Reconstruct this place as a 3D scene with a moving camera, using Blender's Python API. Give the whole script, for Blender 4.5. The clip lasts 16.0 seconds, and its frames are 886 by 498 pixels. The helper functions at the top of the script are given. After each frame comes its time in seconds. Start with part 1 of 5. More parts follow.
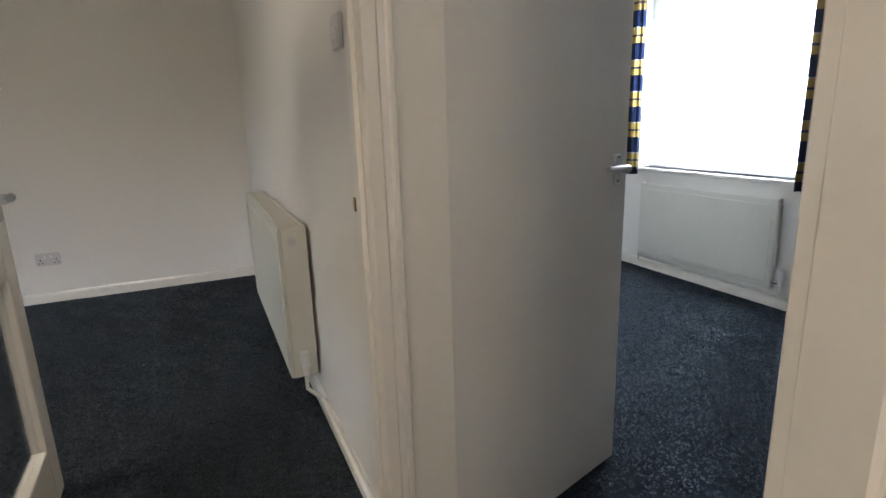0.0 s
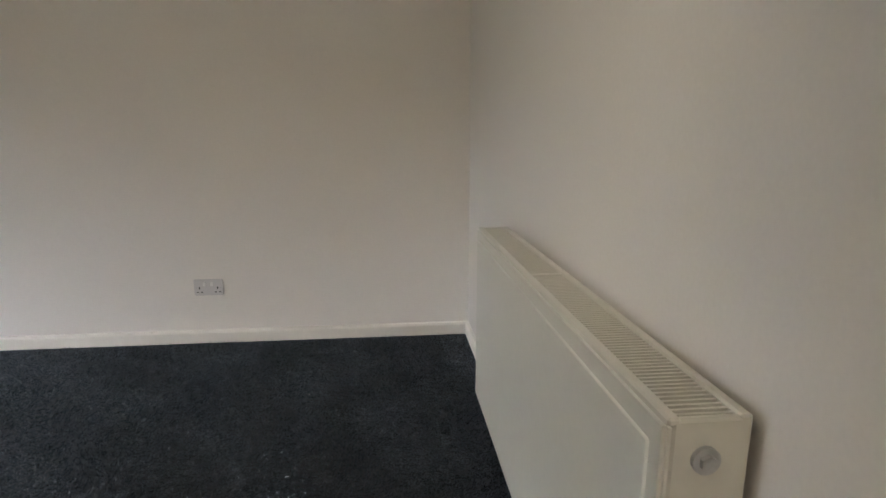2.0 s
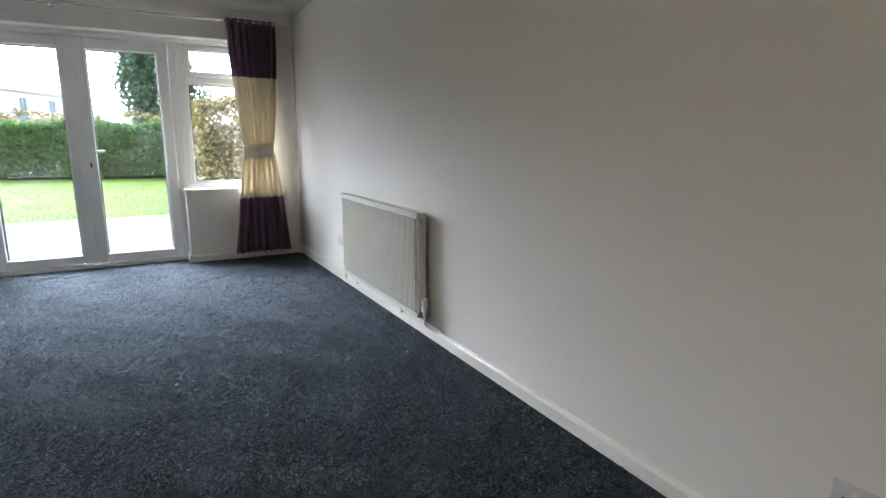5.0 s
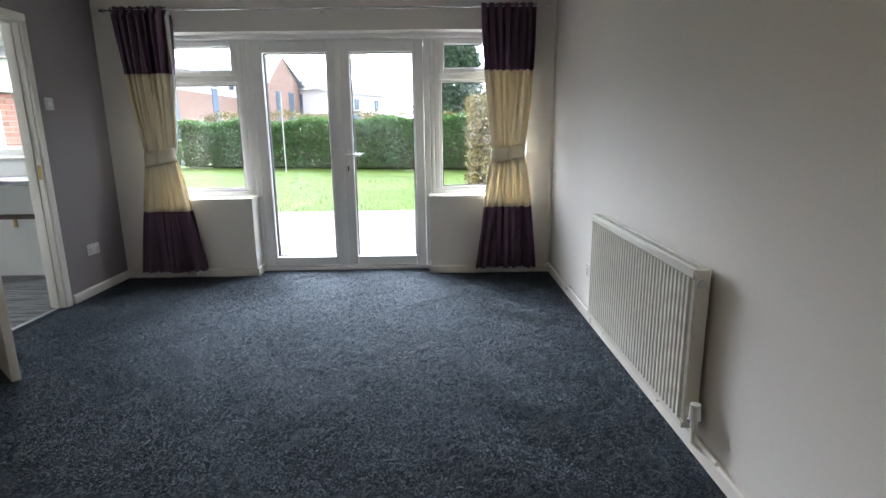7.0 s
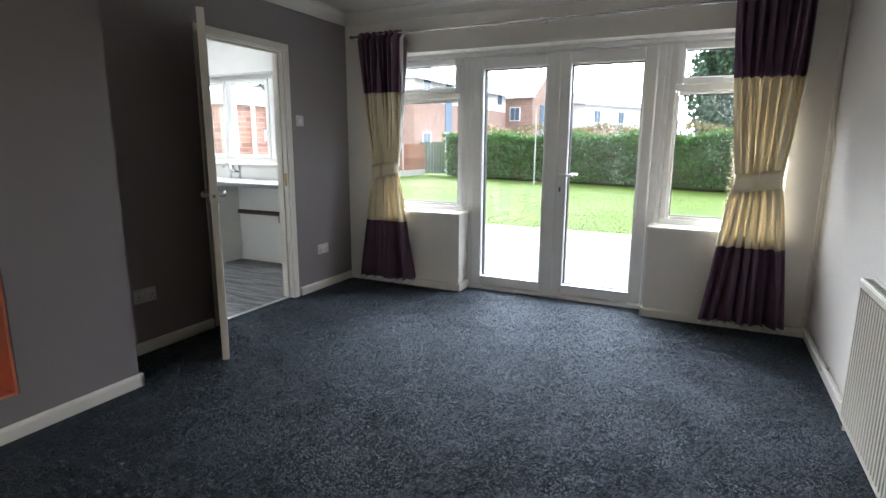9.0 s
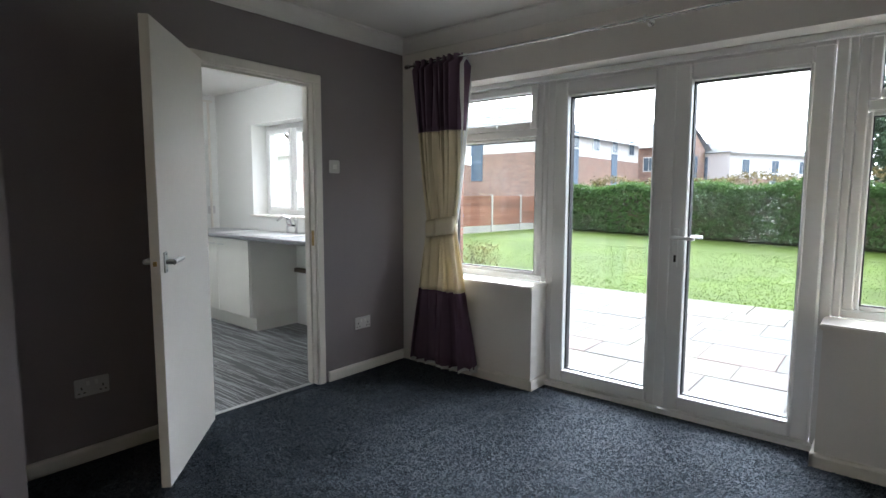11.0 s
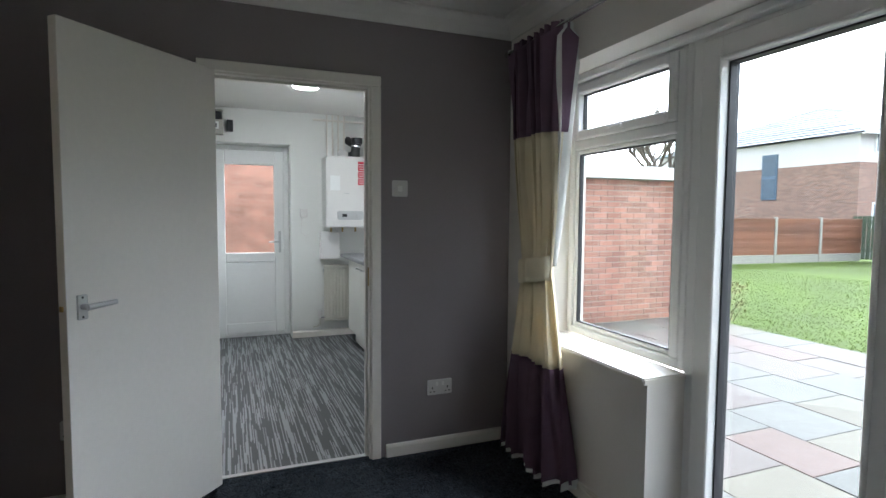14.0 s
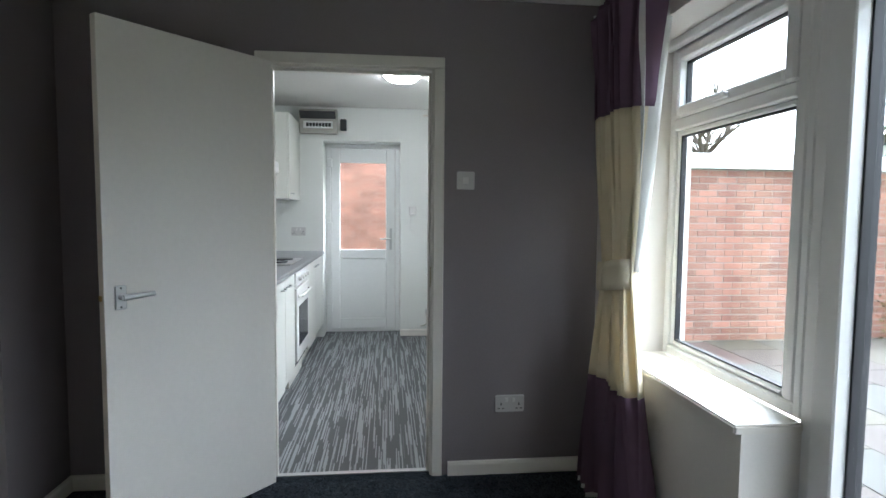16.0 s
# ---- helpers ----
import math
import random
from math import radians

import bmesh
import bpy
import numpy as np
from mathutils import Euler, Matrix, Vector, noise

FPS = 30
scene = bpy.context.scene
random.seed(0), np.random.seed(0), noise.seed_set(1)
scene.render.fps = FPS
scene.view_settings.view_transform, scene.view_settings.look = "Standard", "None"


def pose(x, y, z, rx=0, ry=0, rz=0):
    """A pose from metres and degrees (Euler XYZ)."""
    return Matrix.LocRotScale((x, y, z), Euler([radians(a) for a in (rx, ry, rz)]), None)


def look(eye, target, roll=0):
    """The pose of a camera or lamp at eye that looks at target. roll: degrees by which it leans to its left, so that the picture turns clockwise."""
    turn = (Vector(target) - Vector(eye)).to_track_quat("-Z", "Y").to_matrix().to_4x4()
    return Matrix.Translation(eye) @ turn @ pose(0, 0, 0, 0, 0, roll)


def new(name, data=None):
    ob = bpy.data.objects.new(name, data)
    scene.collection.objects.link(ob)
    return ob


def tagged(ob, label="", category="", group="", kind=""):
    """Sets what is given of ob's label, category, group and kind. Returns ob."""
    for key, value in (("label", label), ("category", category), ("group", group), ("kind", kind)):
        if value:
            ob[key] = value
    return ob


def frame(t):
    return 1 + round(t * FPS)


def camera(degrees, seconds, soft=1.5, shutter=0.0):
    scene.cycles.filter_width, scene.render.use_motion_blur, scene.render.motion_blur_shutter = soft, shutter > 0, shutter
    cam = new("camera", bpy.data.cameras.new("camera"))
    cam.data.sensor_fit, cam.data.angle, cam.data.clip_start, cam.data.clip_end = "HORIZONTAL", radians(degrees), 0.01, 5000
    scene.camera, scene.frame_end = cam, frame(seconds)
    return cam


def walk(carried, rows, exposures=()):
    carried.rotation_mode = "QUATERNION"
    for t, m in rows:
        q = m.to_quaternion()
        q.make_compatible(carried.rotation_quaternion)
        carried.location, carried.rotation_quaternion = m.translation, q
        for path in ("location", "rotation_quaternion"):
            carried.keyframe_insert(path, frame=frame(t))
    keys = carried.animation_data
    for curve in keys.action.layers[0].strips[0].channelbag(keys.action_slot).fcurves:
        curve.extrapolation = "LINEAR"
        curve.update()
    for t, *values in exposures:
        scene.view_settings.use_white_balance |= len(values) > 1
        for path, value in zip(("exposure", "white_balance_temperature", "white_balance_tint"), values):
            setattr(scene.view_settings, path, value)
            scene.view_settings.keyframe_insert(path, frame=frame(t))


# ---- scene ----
cam = camera(78.8, 16.0)
METRES, EYE, TILT, LEAN, TURN = 7.1, 1.26, 0.0, 0.0, -27.9
PATH = [
    (0, (1.038, 0.494, 1.143), (1.828, 2.265, 0.675), -1.8),
    (0.5, (1.057, 0.884, 1.131), (1.657, 2.731, 0.668), -1.5),
    (1, (1.05, 1.212, 1.133), (1.489, 3.105, 0.668), -1.1),
    (1.5, (0.996, 1.665, 1.131), (1.304, 3.589, 0.683), -0.7),
    (2, (0.979, 2.033, 1.07), (1.175, 3.979, 0.656), -0.0),
    (2.5, (1.006, 2.477, 1.07), (0.982, 4.429, 0.633), -0.9),
    (3, (0.922, 2.804, 1.054), (0.627, 4.732, 0.615), -1.2),
    (3.5, (0.944, 2.999, 1.077), (0.305, 4.843, 0.642), -2.6),
    (4, (0.937, 3.279, 1.075), (-0.2, 4.876, 0.68), -1.9),
    (4.5, (0.763, 3.399, 1.101), (-0.743, 4.65, 0.691), -1.5),
    (5, (0.537, 3.375, 1.163), (-1.166, 4.344, 0.763), 0.3),
    (5.2, (0.412, 3.387, 1.174), (-1.341, 4.259, 0.766), 0.2),
    (7.5, (-0.43, 3.967, 1.264), (-2.37, 3.732, 0.839), -0.5),
    (8, (-0.515, 4.081, 1.276), (-2.409, 3.589, 0.864), -0.1),
    (8.5, (-0.6, 4.143, 1.285), (-2.436, 3.457, 0.888), 0.2),
    (9, (-0.762, 4.142, 1.284), (-2.526, 3.28, 0.9), 0.3),
    (9.2, (-0.869, 4.119, 1.286), (-2.611, 3.205, 0.923), 0.3),
    (11.5, (-2.271, 3.979, 1.27), (-3.729, 2.621, 1.098), 0.2),
    (12, (-2.545, 4.006, 1.283), (-3.907, 2.549, 1.129), 0.2),
    (12.5, (-2.797, 4.053, 1.3), (-4.014, 2.471, 1.161), 0.1),
    (13, (-3.019, 3.968, 1.296), (-4.087, 2.283, 1.155), 0.3),
    (13.5, (-3.255, 3.85, 1.308), (-4.142, 2.063, 1.174), 0.3),
    (14, (-3.463, 3.869, 1.325), (-4.2, 2.014, 1.196), 0.4),
    (14.5, (-3.636, 3.931, 1.335), (-4.185, 2.012, 1.211), 0.3),
    (15, (-3.767, 3.931, 1.324), (-4.169, 1.975, 1.204), 0.4),
    (15.5, (-3.864, 3.816, 1.296), (-4.185, 1.846, 1.171), 0.4),
    (16, (-3.943, 3.687, 1.304), (-4.146, 1.702, 1.17), 0.5),
]
walk(cam, [(t, look(eye, target, roll)) for t, eye, target, roll in PATH],
     ((0, 3.05, 5650, 10), (2, 3.1, 5850, 10), (4, 3.0, 5850, 9), (5, 2.85, 5600, 8), (7.5, 2.6, 5750, 8), (9, 2.6, 5800, 8), (11.5, 2.0, 5800, 8), (12.5, 1.85, 5800, 8), (14, 1.95, 5700, 6), (16, 2.15, 5600, 5)))

# ---- world and light ----
world = bpy.data.worlds.new("sky")
scene.world = world
world.use_nodes = True
wn = world.node_tree
sky = wn.nodes.new("ShaderNodeTexSky")
sky.sky_type = "NISHITA"
sky.sun_disc = False
sky.sun_elevation, sky.sun_rotation = radians(38), radians(250)
sky.dust_density, sky.air_density = 4.0, 1.0
grey = wn.nodes.new("ShaderNodeHueSaturation")
grey.inputs["Saturation"].default_value = 0.12
wn.links.new(sky.outputs[0], grey.inputs["Color"])
wn.links.new(grey.outputs[0], wn.nodes["Background"].inputs[0])
wn.nodes["Background"].inputs[1].default_value = 0.265
sun = new("sun", bpy.data.lights.new("sun", "SUN"))
sun.data.energy, sun.data.angle, sun.data.color = 0.5, radians(20), (1, 0.97, 0.93)
sun.matrix_world = look((-6, 4, 9), (0, 0, 0))

# Area lamp added behind the bedroom blind to strengthen the window's light.
daylight = new("bedroom_fill_lamp", bpy.data.lights.new("bedroom_fill_lamp", "AREA"))
daylight.data.shape, daylight.data.size, daylight.data.size_y, daylight.data.energy = "RECTANGLE", 1.1, 1.1, 12.5
daylight.data.color = (0.93, 0.97, 1)
daylight.matrix_world = look((4.135, 2.975, 1.37), (3.1, 2.975, 1.3))


# ---- materials ----
def mat(name, color, rough=0.6, metal=0.0, grain=40.0, vary=0.08, bump=0.1, big=1.5, spec=0.5, dist=0.002, mix=1.0, half=0.4):
    """A surface with fine grain, a slow change of tone and a slight relief."""
    m = bpy.data.materials.new(name)
    m.use_nodes = True
    t = m.node_tree
    b = t.nodes["Principled BSDF"]
    b.inputs["Roughness"].default_value = rough
    b.inputs["Metallic"].default_value = metal
    b.inputs["Specular IOR Level"].default_value = spec
    co = t.nodes.new("ShaderNodeNewGeometry")
    fine, slow = t.nodes.new("ShaderNodeTexNoise"), t.nodes.new("ShaderNodeTexNoise")
    for n, sc in ((fine, grain), (slow, big)):
        n.inputs["Scale"].default_value = sc
        n.inputs["Detail"].default_value = 4
        t.links.new(co.outputs["Position"], n.inputs["Vector"])
    add = t.nodes.new("ShaderNodeMath")
    add.operation = "MULTIPLY_ADD"
    add.inputs[1].default_value = mix
    t.links.new(slow.outputs[0], add.inputs[0])
    t.links.new(fine.outputs[0], add.inputs[2])
    ramp = t.nodes.new("ShaderNodeMapRange")
    ramp.inputs[1].default_value, ramp.inputs[2].default_value = 0.5 + 0.5 * mix - half, 0.5 + 0.5 * mix + half
    ramp.inputs[3].default_value, ramp.inputs[4].default_value = 1 - vary, 1 + vary
    t.links.new(add.outputs[0], ramp.inputs[0])
    mul = t.nodes.new("ShaderNodeVectorMath")
    mul.operation = "SCALE"
    mul.inputs[0].default_value = color
    t.links.new(ramp.outputs[0], mul.inputs["Scale"])
    t.links.new(mul.outputs[0], b.inputs["Base Color"])
    if bump:
        bp = t.nodes.new("ShaderNodeBump")
        bp.inputs["Strength"].default_value, bp.inputs["Distance"].default_value = bump, dist
        t.links.new(fine.outputs[0], bp.inputs["Height"])
        t.links.new(bp.outputs[0], b.inputs["Normal"])
    return m


def random_tone(m, amount):
    """Lets each object of a material differ a little in tone."""
    t = m.node_tree
    b = t.nodes["Principled BSDF"]
    src = b.inputs["Base Color"].links[0].from_socket
    info = t.nodes.new("ShaderNodeObjectInfo")
    mr = t.nodes.new("ShaderNodeMapRange")
    mr.inputs[3].default_value, mr.inputs[4].default_value = 1 - amount, 1 + amount
    t.links.new(info.outputs["Random"], mr.inputs[0])
    mul = t.nodes.new("ShaderNodeVectorMath")
    mul.operation = "SCALE"
    t.links.new(src, mul.inputs[0])
    t.links.new(mr.outputs[0], mul.inputs["Scale"])
    t.links.new(mul.outputs[0], b.inputs["Base Color"])
    return m


def island_tone(m, amount):
    """Lets each leaf, brick or board of a joined mesh differ in tone."""
    t = m.node_tree
    b = t.nodes["Principled BSDF"]
    src = b.inputs["Base Color"].links[0].from_socket
    info = t.nodes.new("ShaderNodeNewGeometry")
    mr = t.nodes.new("ShaderNodeMapRange")
    mr.inputs[3].default_value, mr.inputs[4].default_value = 1 - amount, 1 + amount
    t.links.new(info.outputs["Random Per Island"], mr.inputs[0])
    mul = t.nodes.new("ShaderNodeVectorMath")
    mul.operation = "SCALE"
    t.links.new(src, mul.inputs[0])
    t.links.new(mr.outputs[0], mul.inputs["Scale"])
    t.links.new(mul.outputs[0], b.inputs["Base Color"])
    return m


def carpet_mat():
    """Cut pile: short tufts leaning in patches, with trodden streaks."""
    m = mat("charcoal_carpet", (0.022, 0.0245, 0.029), 0.95, grain=30, vary=0.7, bump=0, big=5.0, spec=0.06, mix=0.5, half=0.16)
    t = m.node_tree
    b = t.nodes["Principled BSDF"]
    co = t.nodes.new("ShaderNodeNewGeometry")
    mp = t.nodes.new("ShaderNodeMapping")
    mp.inputs["Rotation"].default_value = (0, 0, 0.5)
    mp.inputs["Scale"].default_value = (1, 2.2, 1)
    t.links.new(co.outputs["Position"], mp.inputs["Vector"])
    tuft, lean = t.nodes.new("ShaderNodeTexNoise"), t.nodes.new("ShaderNodeTexNoise")
    for n, sc, rough in ((tuft, 75, 0.75), (lean, 11, 0.65)):
        n.inputs["Scale"].default_value = sc
        n.inputs["Detail"].default_value = 5
        n.inputs["Roughness"].default_value = rough
        t.links.new(mp.outputs[0], n.inputs["Vector"])
    h1, h2 = t.nodes.new("ShaderNodeBump"), t.nodes.new("ShaderNodeBump")
    for h, n, d in ((h1, lean, 0.03), (h2, tuft, 0.012)):
        h.inputs["Strength"].default_value = 1.0
        h.inputs["Distance"].default_value = d
        t.links.new(n.outputs[0], h.inputs["Height"])
    t.links.new(h1.outputs[0], h2.inputs["Normal"])
    t.links.new(h2.outputs[0], b.inputs["Normal"])
    b.inputs["Sheen Weight"].default_value = 0.22
    b.inputs["Sheen Roughness"].default_value = 0.45
    b.inputs["Sheen Tint"].default_value = (0.55, 0.68, 0.85, 1)
    return m


def stripe_mat():
    """Grey vinyl with broken pale stripes along y."""
    m = mat("striped_vinyl", (0.07, 0.072, 0.077), 0.5, grain=200, vary=0.2, bump=0.1)
    t = m.node_tree
    b = t.nodes["Principled BSDF"]
    base = b.inputs["Base Color"].links[0].from_socket
    co = t.nodes.new("ShaderNodeNewGeometry")
    mp = t.nodes.new("ShaderNodeMapping")
    mp.inputs["Scale"].default_value = (170, 3.4, 1)
    t.links.new(co.outputs["Position"], mp.inputs["Vector"])
    sp = t.nodes.new("ShaderNodeSeparateXYZ")
    t.links.new(mp.outputs[0], sp.inputs[0])
    fx = t.nodes.new("ShaderNodeMath"); fx.operation = "FLOOR"
    t.links.new(sp.outputs[0], fx.inputs[0])
    wn1 = t.nodes.new("ShaderNodeTexWhiteNoise"); wn1.noise_dimensions = "1D"
    t.links.new(fx.outputs[0], wn1.inputs["W"])
    sh = t.nodes.new("ShaderNodeMath"); sh.operation = "MULTIPLY_ADD"
    t.links.new(wn1.outputs[0], sh.inputs[0]); sh.inputs[1].default_value = 7.0
    t.links.new(sp.outputs[1], sh.inputs[2])
    fy = t.nodes.new("ShaderNodeMath"); fy.operation = "FLOOR"
    t.links.new(sh.outputs[0], fy.inputs[0])
    cb = t.nodes.new("ShaderNodeCombineXYZ")
    t.links.new(fx.outputs[0], cb.inputs[0]); t.links.new(fy.outputs[0], cb.inputs[1])
    wn2 = t.nodes.new("ShaderNodeTexWhiteNoise"); wn2.noise_dimensions = "2D"
    t.links.new(cb.outputs[0], wn2.inputs["Vector"])
    gt = t.nodes.new("ShaderNodeMapRange")
    gt.inputs[1].default_value, gt.inputs[2].default_value = 0.58, 0.66
    t.links.new(wn2.outputs[0], gt.inputs[0])
    mix = t.nodes.new("ShaderNodeMix"); mix.data_type = "RGBA"
    t.links.new(gt.outputs[0], mix.inputs[0])
    t.links.new(base, mix.inputs[6])
    mix.inputs[7].default_value = (0.29, 0.3, 0.31, 1)
    t.links.new(mix.outputs[2], b.inputs["Base Color"])
    return m


def glass_mat(name, wet=0.0, tint=(0.97, 0.98, 0.98, 1)):
    """Thin clear pane; wet panes carry small drops that blur what lies behind."""
    m = bpy.data.materials.new(name)
    m.use_nodes = True
    t = m.node_tree
    t.nodes.remove(t.nodes["Principled BSDF"])
    out = t.nodes["Material Output"]
    tr, gl, mx, fr = (t.nodes.new(k) for k in ("ShaderNodeBsdfTransparent", "ShaderNodeBsdfGlossy", "ShaderNodeMixShader", "ShaderNodeLayerWeight"))
    tr.inputs[0].default_value = tint
    gl.inputs["Roughness"].default_value = 0.03
    fr.inputs[0].default_value = 0.5
    pw = t.nodes.new("ShaderNodeMath"); pw.operation = "POWER"; pw.inputs[1].default_value = 5.0
    ma = t.nodes.new("ShaderNodeMath"); ma.operation = "MULTIPLY_ADD"; ma.inputs[1].default_value = 0.9; ma.inputs[2].default_value = 0.03
    t.links.new(fr.outputs["Facing"], pw.inputs[0])
    t.links.new(pw.outputs[0], ma.inputs[0])
    t.links.new(ma.outputs[0], mx.inputs[0])
    t.links.new(tr.outputs[0], mx.inputs[1])
    t.links.new(gl.outputs[0], mx.inputs[2])
    last = mx
    if wet:
        co = t.nodes.new("ShaderNodeNewGeometry")
        vo = t.nodes.new("ShaderNodeTexVoronoi")
        vo.inputs["Scale"].default_value = 150
        t.links.new(co.outputs["Position"], vo.inputs["Vector"])
        no = t.nodes.new("ShaderNodeTexNoise")
        no.inputs["Scale"].default_value = 3
        t.links.new(co.outputs["Position"], no.inputs["Vector"])
        lim = t.nodes.new("ShaderNodeMapRange")
        lim.inputs[1].default_value, lim.inputs[2].default_value = 0.4, 0.75
        lim.inputs[3].default_value, lim.inputs[4].default_value = 0.05, 0.24
        t.links.new(no.outputs[0], lim.inputs[0])
        less = t.nodes.new("ShaderNodeMath"); less.operation = "LESS_THAN"
        t.links.new(vo.outputs["Distance"], less.inputs[0])
        t.links.new(lim.outputs[0], less.inputs[1])
        k = t.nodes.new("ShaderNodeMath"); k.operation = "MULTIPLY"
        k.inputs[1].default_value = wet
        t.links.new(less.outputs[0], k.inputs[0])
        rf = t.nodes.new("ShaderNodeBsdfTranslucent")
        rf.inputs[0].default_value = (0.9, 0.92, 0.93, 1)
        m2 = t.nodes.new("ShaderNodeMixShader")
        t.links.new(k.outputs[0], m2.inputs[0])
        t.links.new(mx.outputs[0], m2.inputs[1])
        t.links.new(rf.outputs[0], m2.inputs[2])
        last = m2
    t.links.new(last.outputs[0], out.inputs[0])
    return m


def obscure_glass_mat():
    m = mat("obscure_glass", (1, 1, 1), 0.05, grain=34, vary=0, bump=0.7, dist=0.009)
    b = m.node_tree.nodes["Principled BSDF"]
    b.inputs["Transmission Weight"].default_value = 1
    b.inputs["IOR"].default_value = 1.2
    return m


def emit_mat(name, color, strength):
    m = bpy.data.materials.new(name)
    m.use_nodes = True
    b = m.node_tree.nodes["Principled BSDF"]
    b.inputs["Emission Color"].default_value = (*color, 1)
    b.inputs["Emission Strength"].default_value = strength
    return m


def cloth_mat(name, color, check=False):
    m = mat(name, color, 0.9, grain=500, vary=0.1, bump=0.3, big=6, spec=0.2)
    b = m.node_tree.nodes["Principled BSDF"]
    if check:
        t = m.node_tree
        co = t.nodes.new("ShaderNodeNewGeometry")
        sp = t.nodes.new("ShaderNodeSeparateXYZ")
        t.links.new(co.outputs["Position"], sp.inputs[0])
        fr = t.nodes.new("ShaderNodeMath"); fr.operation = "FRACT"
        mu = t.nodes.new("ShaderNodeMath"); mu.operation = "MULTIPLY"; mu.inputs[1].default_value = 4.6
        t.links.new(sp.outputs[2], mu.inputs[0]); t.links.new(mu.outputs[0], fr.inputs[0])
        rp = t.nodes.new("ShaderNodeValToRGB")
        rp.color_ramp.interpolation = "CONSTANT"
        e = rp.color_ramp.elements
        e[0].color = (0.012, 0.022, 0.08, 1)
        e[1].position = 0.46; e[1].color = (0.65, 0.45, 0.13, 1)
        for p, c in ((0.66, (0.05, 0.06, 0.13, 1)), (0.72, (0.65, 0.45, 0.13, 1)), (0.92, (0.7, 0.68, 0.6, 1)), (0.95, (0.012, 0.022, 0.08, 1))):
            x = e.new(p); x.color = c
        t.links.new(fr.outputs[0], rp.inputs[0])
        t.links.new(rp.outputs[0], b.inputs["Base Color"])
    # cloth lets some light through
    t = m.node_tree
    trn = t.nodes.new("ShaderNodeBsdfTranslucent")
    trn.inputs[0].default_value = (*[min(1, c * 1.1) for c in color], 1)
    mx = t.nodes.new("ShaderNodeMixShader")
    mx.inputs[0].default_value = 0.25
    t.links.new(b.outputs[0], mx.inputs[1])
    t.links.new(trn.outputs[0], mx.inputs[2])
    t.links.new(mx.outputs[0], t.nodes["Material Output"].inputs[0])
    return m


def see_through(m, color, share):
    """Lets thin blades pass part of the light that falls on their far side."""
    t = m.node_tree
    trn, mx = t.nodes.new("ShaderNodeBsdfTranslucent"), t.nodes.new("ShaderNodeMixShader")
    trn.inputs[0].default_value = (*color, 1)
    mx.inputs[0].default_value = share
    t.links.new(t.nodes["Principled BSDF"].outputs[0], mx.inputs[1])
    t.links.new(trn.outputs[0], mx.inputs[2])
    t.links.new(mx.outputs[0], t.nodes["Material Output"].inputs[0])
    return m


def pile_mat():
    m = mat("carpet_fibre", (0.02, 0.0225, 0.0265), 0.9, grain=24, vary=0.45, bump=0, big=4.0, spec=0.1, half=0.3)
    b = m.node_tree.nodes["Principled BSDF"]
    b.inputs["Sheen Weight"].default_value = 0.55
    b.inputs["Sheen Roughness"].default_value = 0.45
    b.inputs["Sheen Tint"].default_value = (0.6, 0.7, 0.84, 1)
    return see_through(m, (0.21, 0.235, 0.27), 0.48)


def brickwork_mat(name, color):
    """Small bricks in courses for walls far off."""
    m = mat(name, color, 0.9, grain=14, vary=0.2, bump=0.2, big=1.2)
    t = m.node_tree
    b = t.nodes["Principled BSDF"]
    src = b.inputs["Base Color"].links[0].from_socket
    co, sp, cb, ad = (t.nodes.new(k) for k in ("ShaderNodeNewGeometry", "ShaderNodeSeparateXYZ", "ShaderNodeCombineXYZ", "ShaderNodeMath"))
    ad.operation = "SUBTRACT"
    t.links.new(co.outputs["Position"], sp.inputs[0])
    t.links.new(sp.outputs[0], ad.inputs[0])
    t.links.new(sp.outputs[1], ad.inputs[1])
    t.links.new(ad.outputs[0], cb.inputs[0])
    t.links.new(sp.outputs[2], cb.inputs[1])
    bt = t.nodes.new("ShaderNodeTexBrick")
    bt.inputs["Scale"].default_value = 1.0
    bt.inputs["Brick Width"].default_value, bt.inputs["Row Height"].default_value, bt.inputs["Mortar Size"].default_value = 0.225, 0.075, 0.01
    bt.inputs["Color1"].default_value, bt.inputs["Color2"].default_value, bt.inputs["Mortar"].default_value = (0.65, 0.65, 0.65, 1), (1.3, 1.2, 1.15, 1), (1.1, 1.3, 1.4, 1)
    t.links.new(cb.outputs[0], bt.inputs["Vector"])
    mul = t.nodes.new("ShaderNodeVectorMath")
    mul.operation = "MULTIPLY"
    t.links.new(src, mul.inputs[0])
    t.links.new(bt.outputs["Color"], mul.inputs[1])
    t.links.new(mul.outputs[0], b.inputs["Base Color"])
    return m


CREAM = mat("cream_wall_paint", (0.77, 0.735, 0.69), 0.75, grain=120, vary=0.03, bump=0.15, big=0.8)
GREY = mat("grey_wall_paint", (0.258, 0.228, 0.235), 0.7, grain=120, vary=0.05, bump=0.15, big=0.9)
CORAL = mat("coral_paint", (0.62, 0.19, 0.11), 0.7, grain=120, vary=0.04, bump=0.15)
WHITE = mat("white_wall_paint", (0.78, 0.78, 0.75), 0.75, grain=110, vary=0.03, bump=0.15)
CEIL = mat("ceiling_paint", (0.72, 0.7, 0.67), 0.85, grain=90, vary=0.03, bump=0.2)
GLOSS = mat("white_gloss_paint", (0.77, 0.73, 0.67), 0.35, grain=60, vary=0.03, bump=0.06)
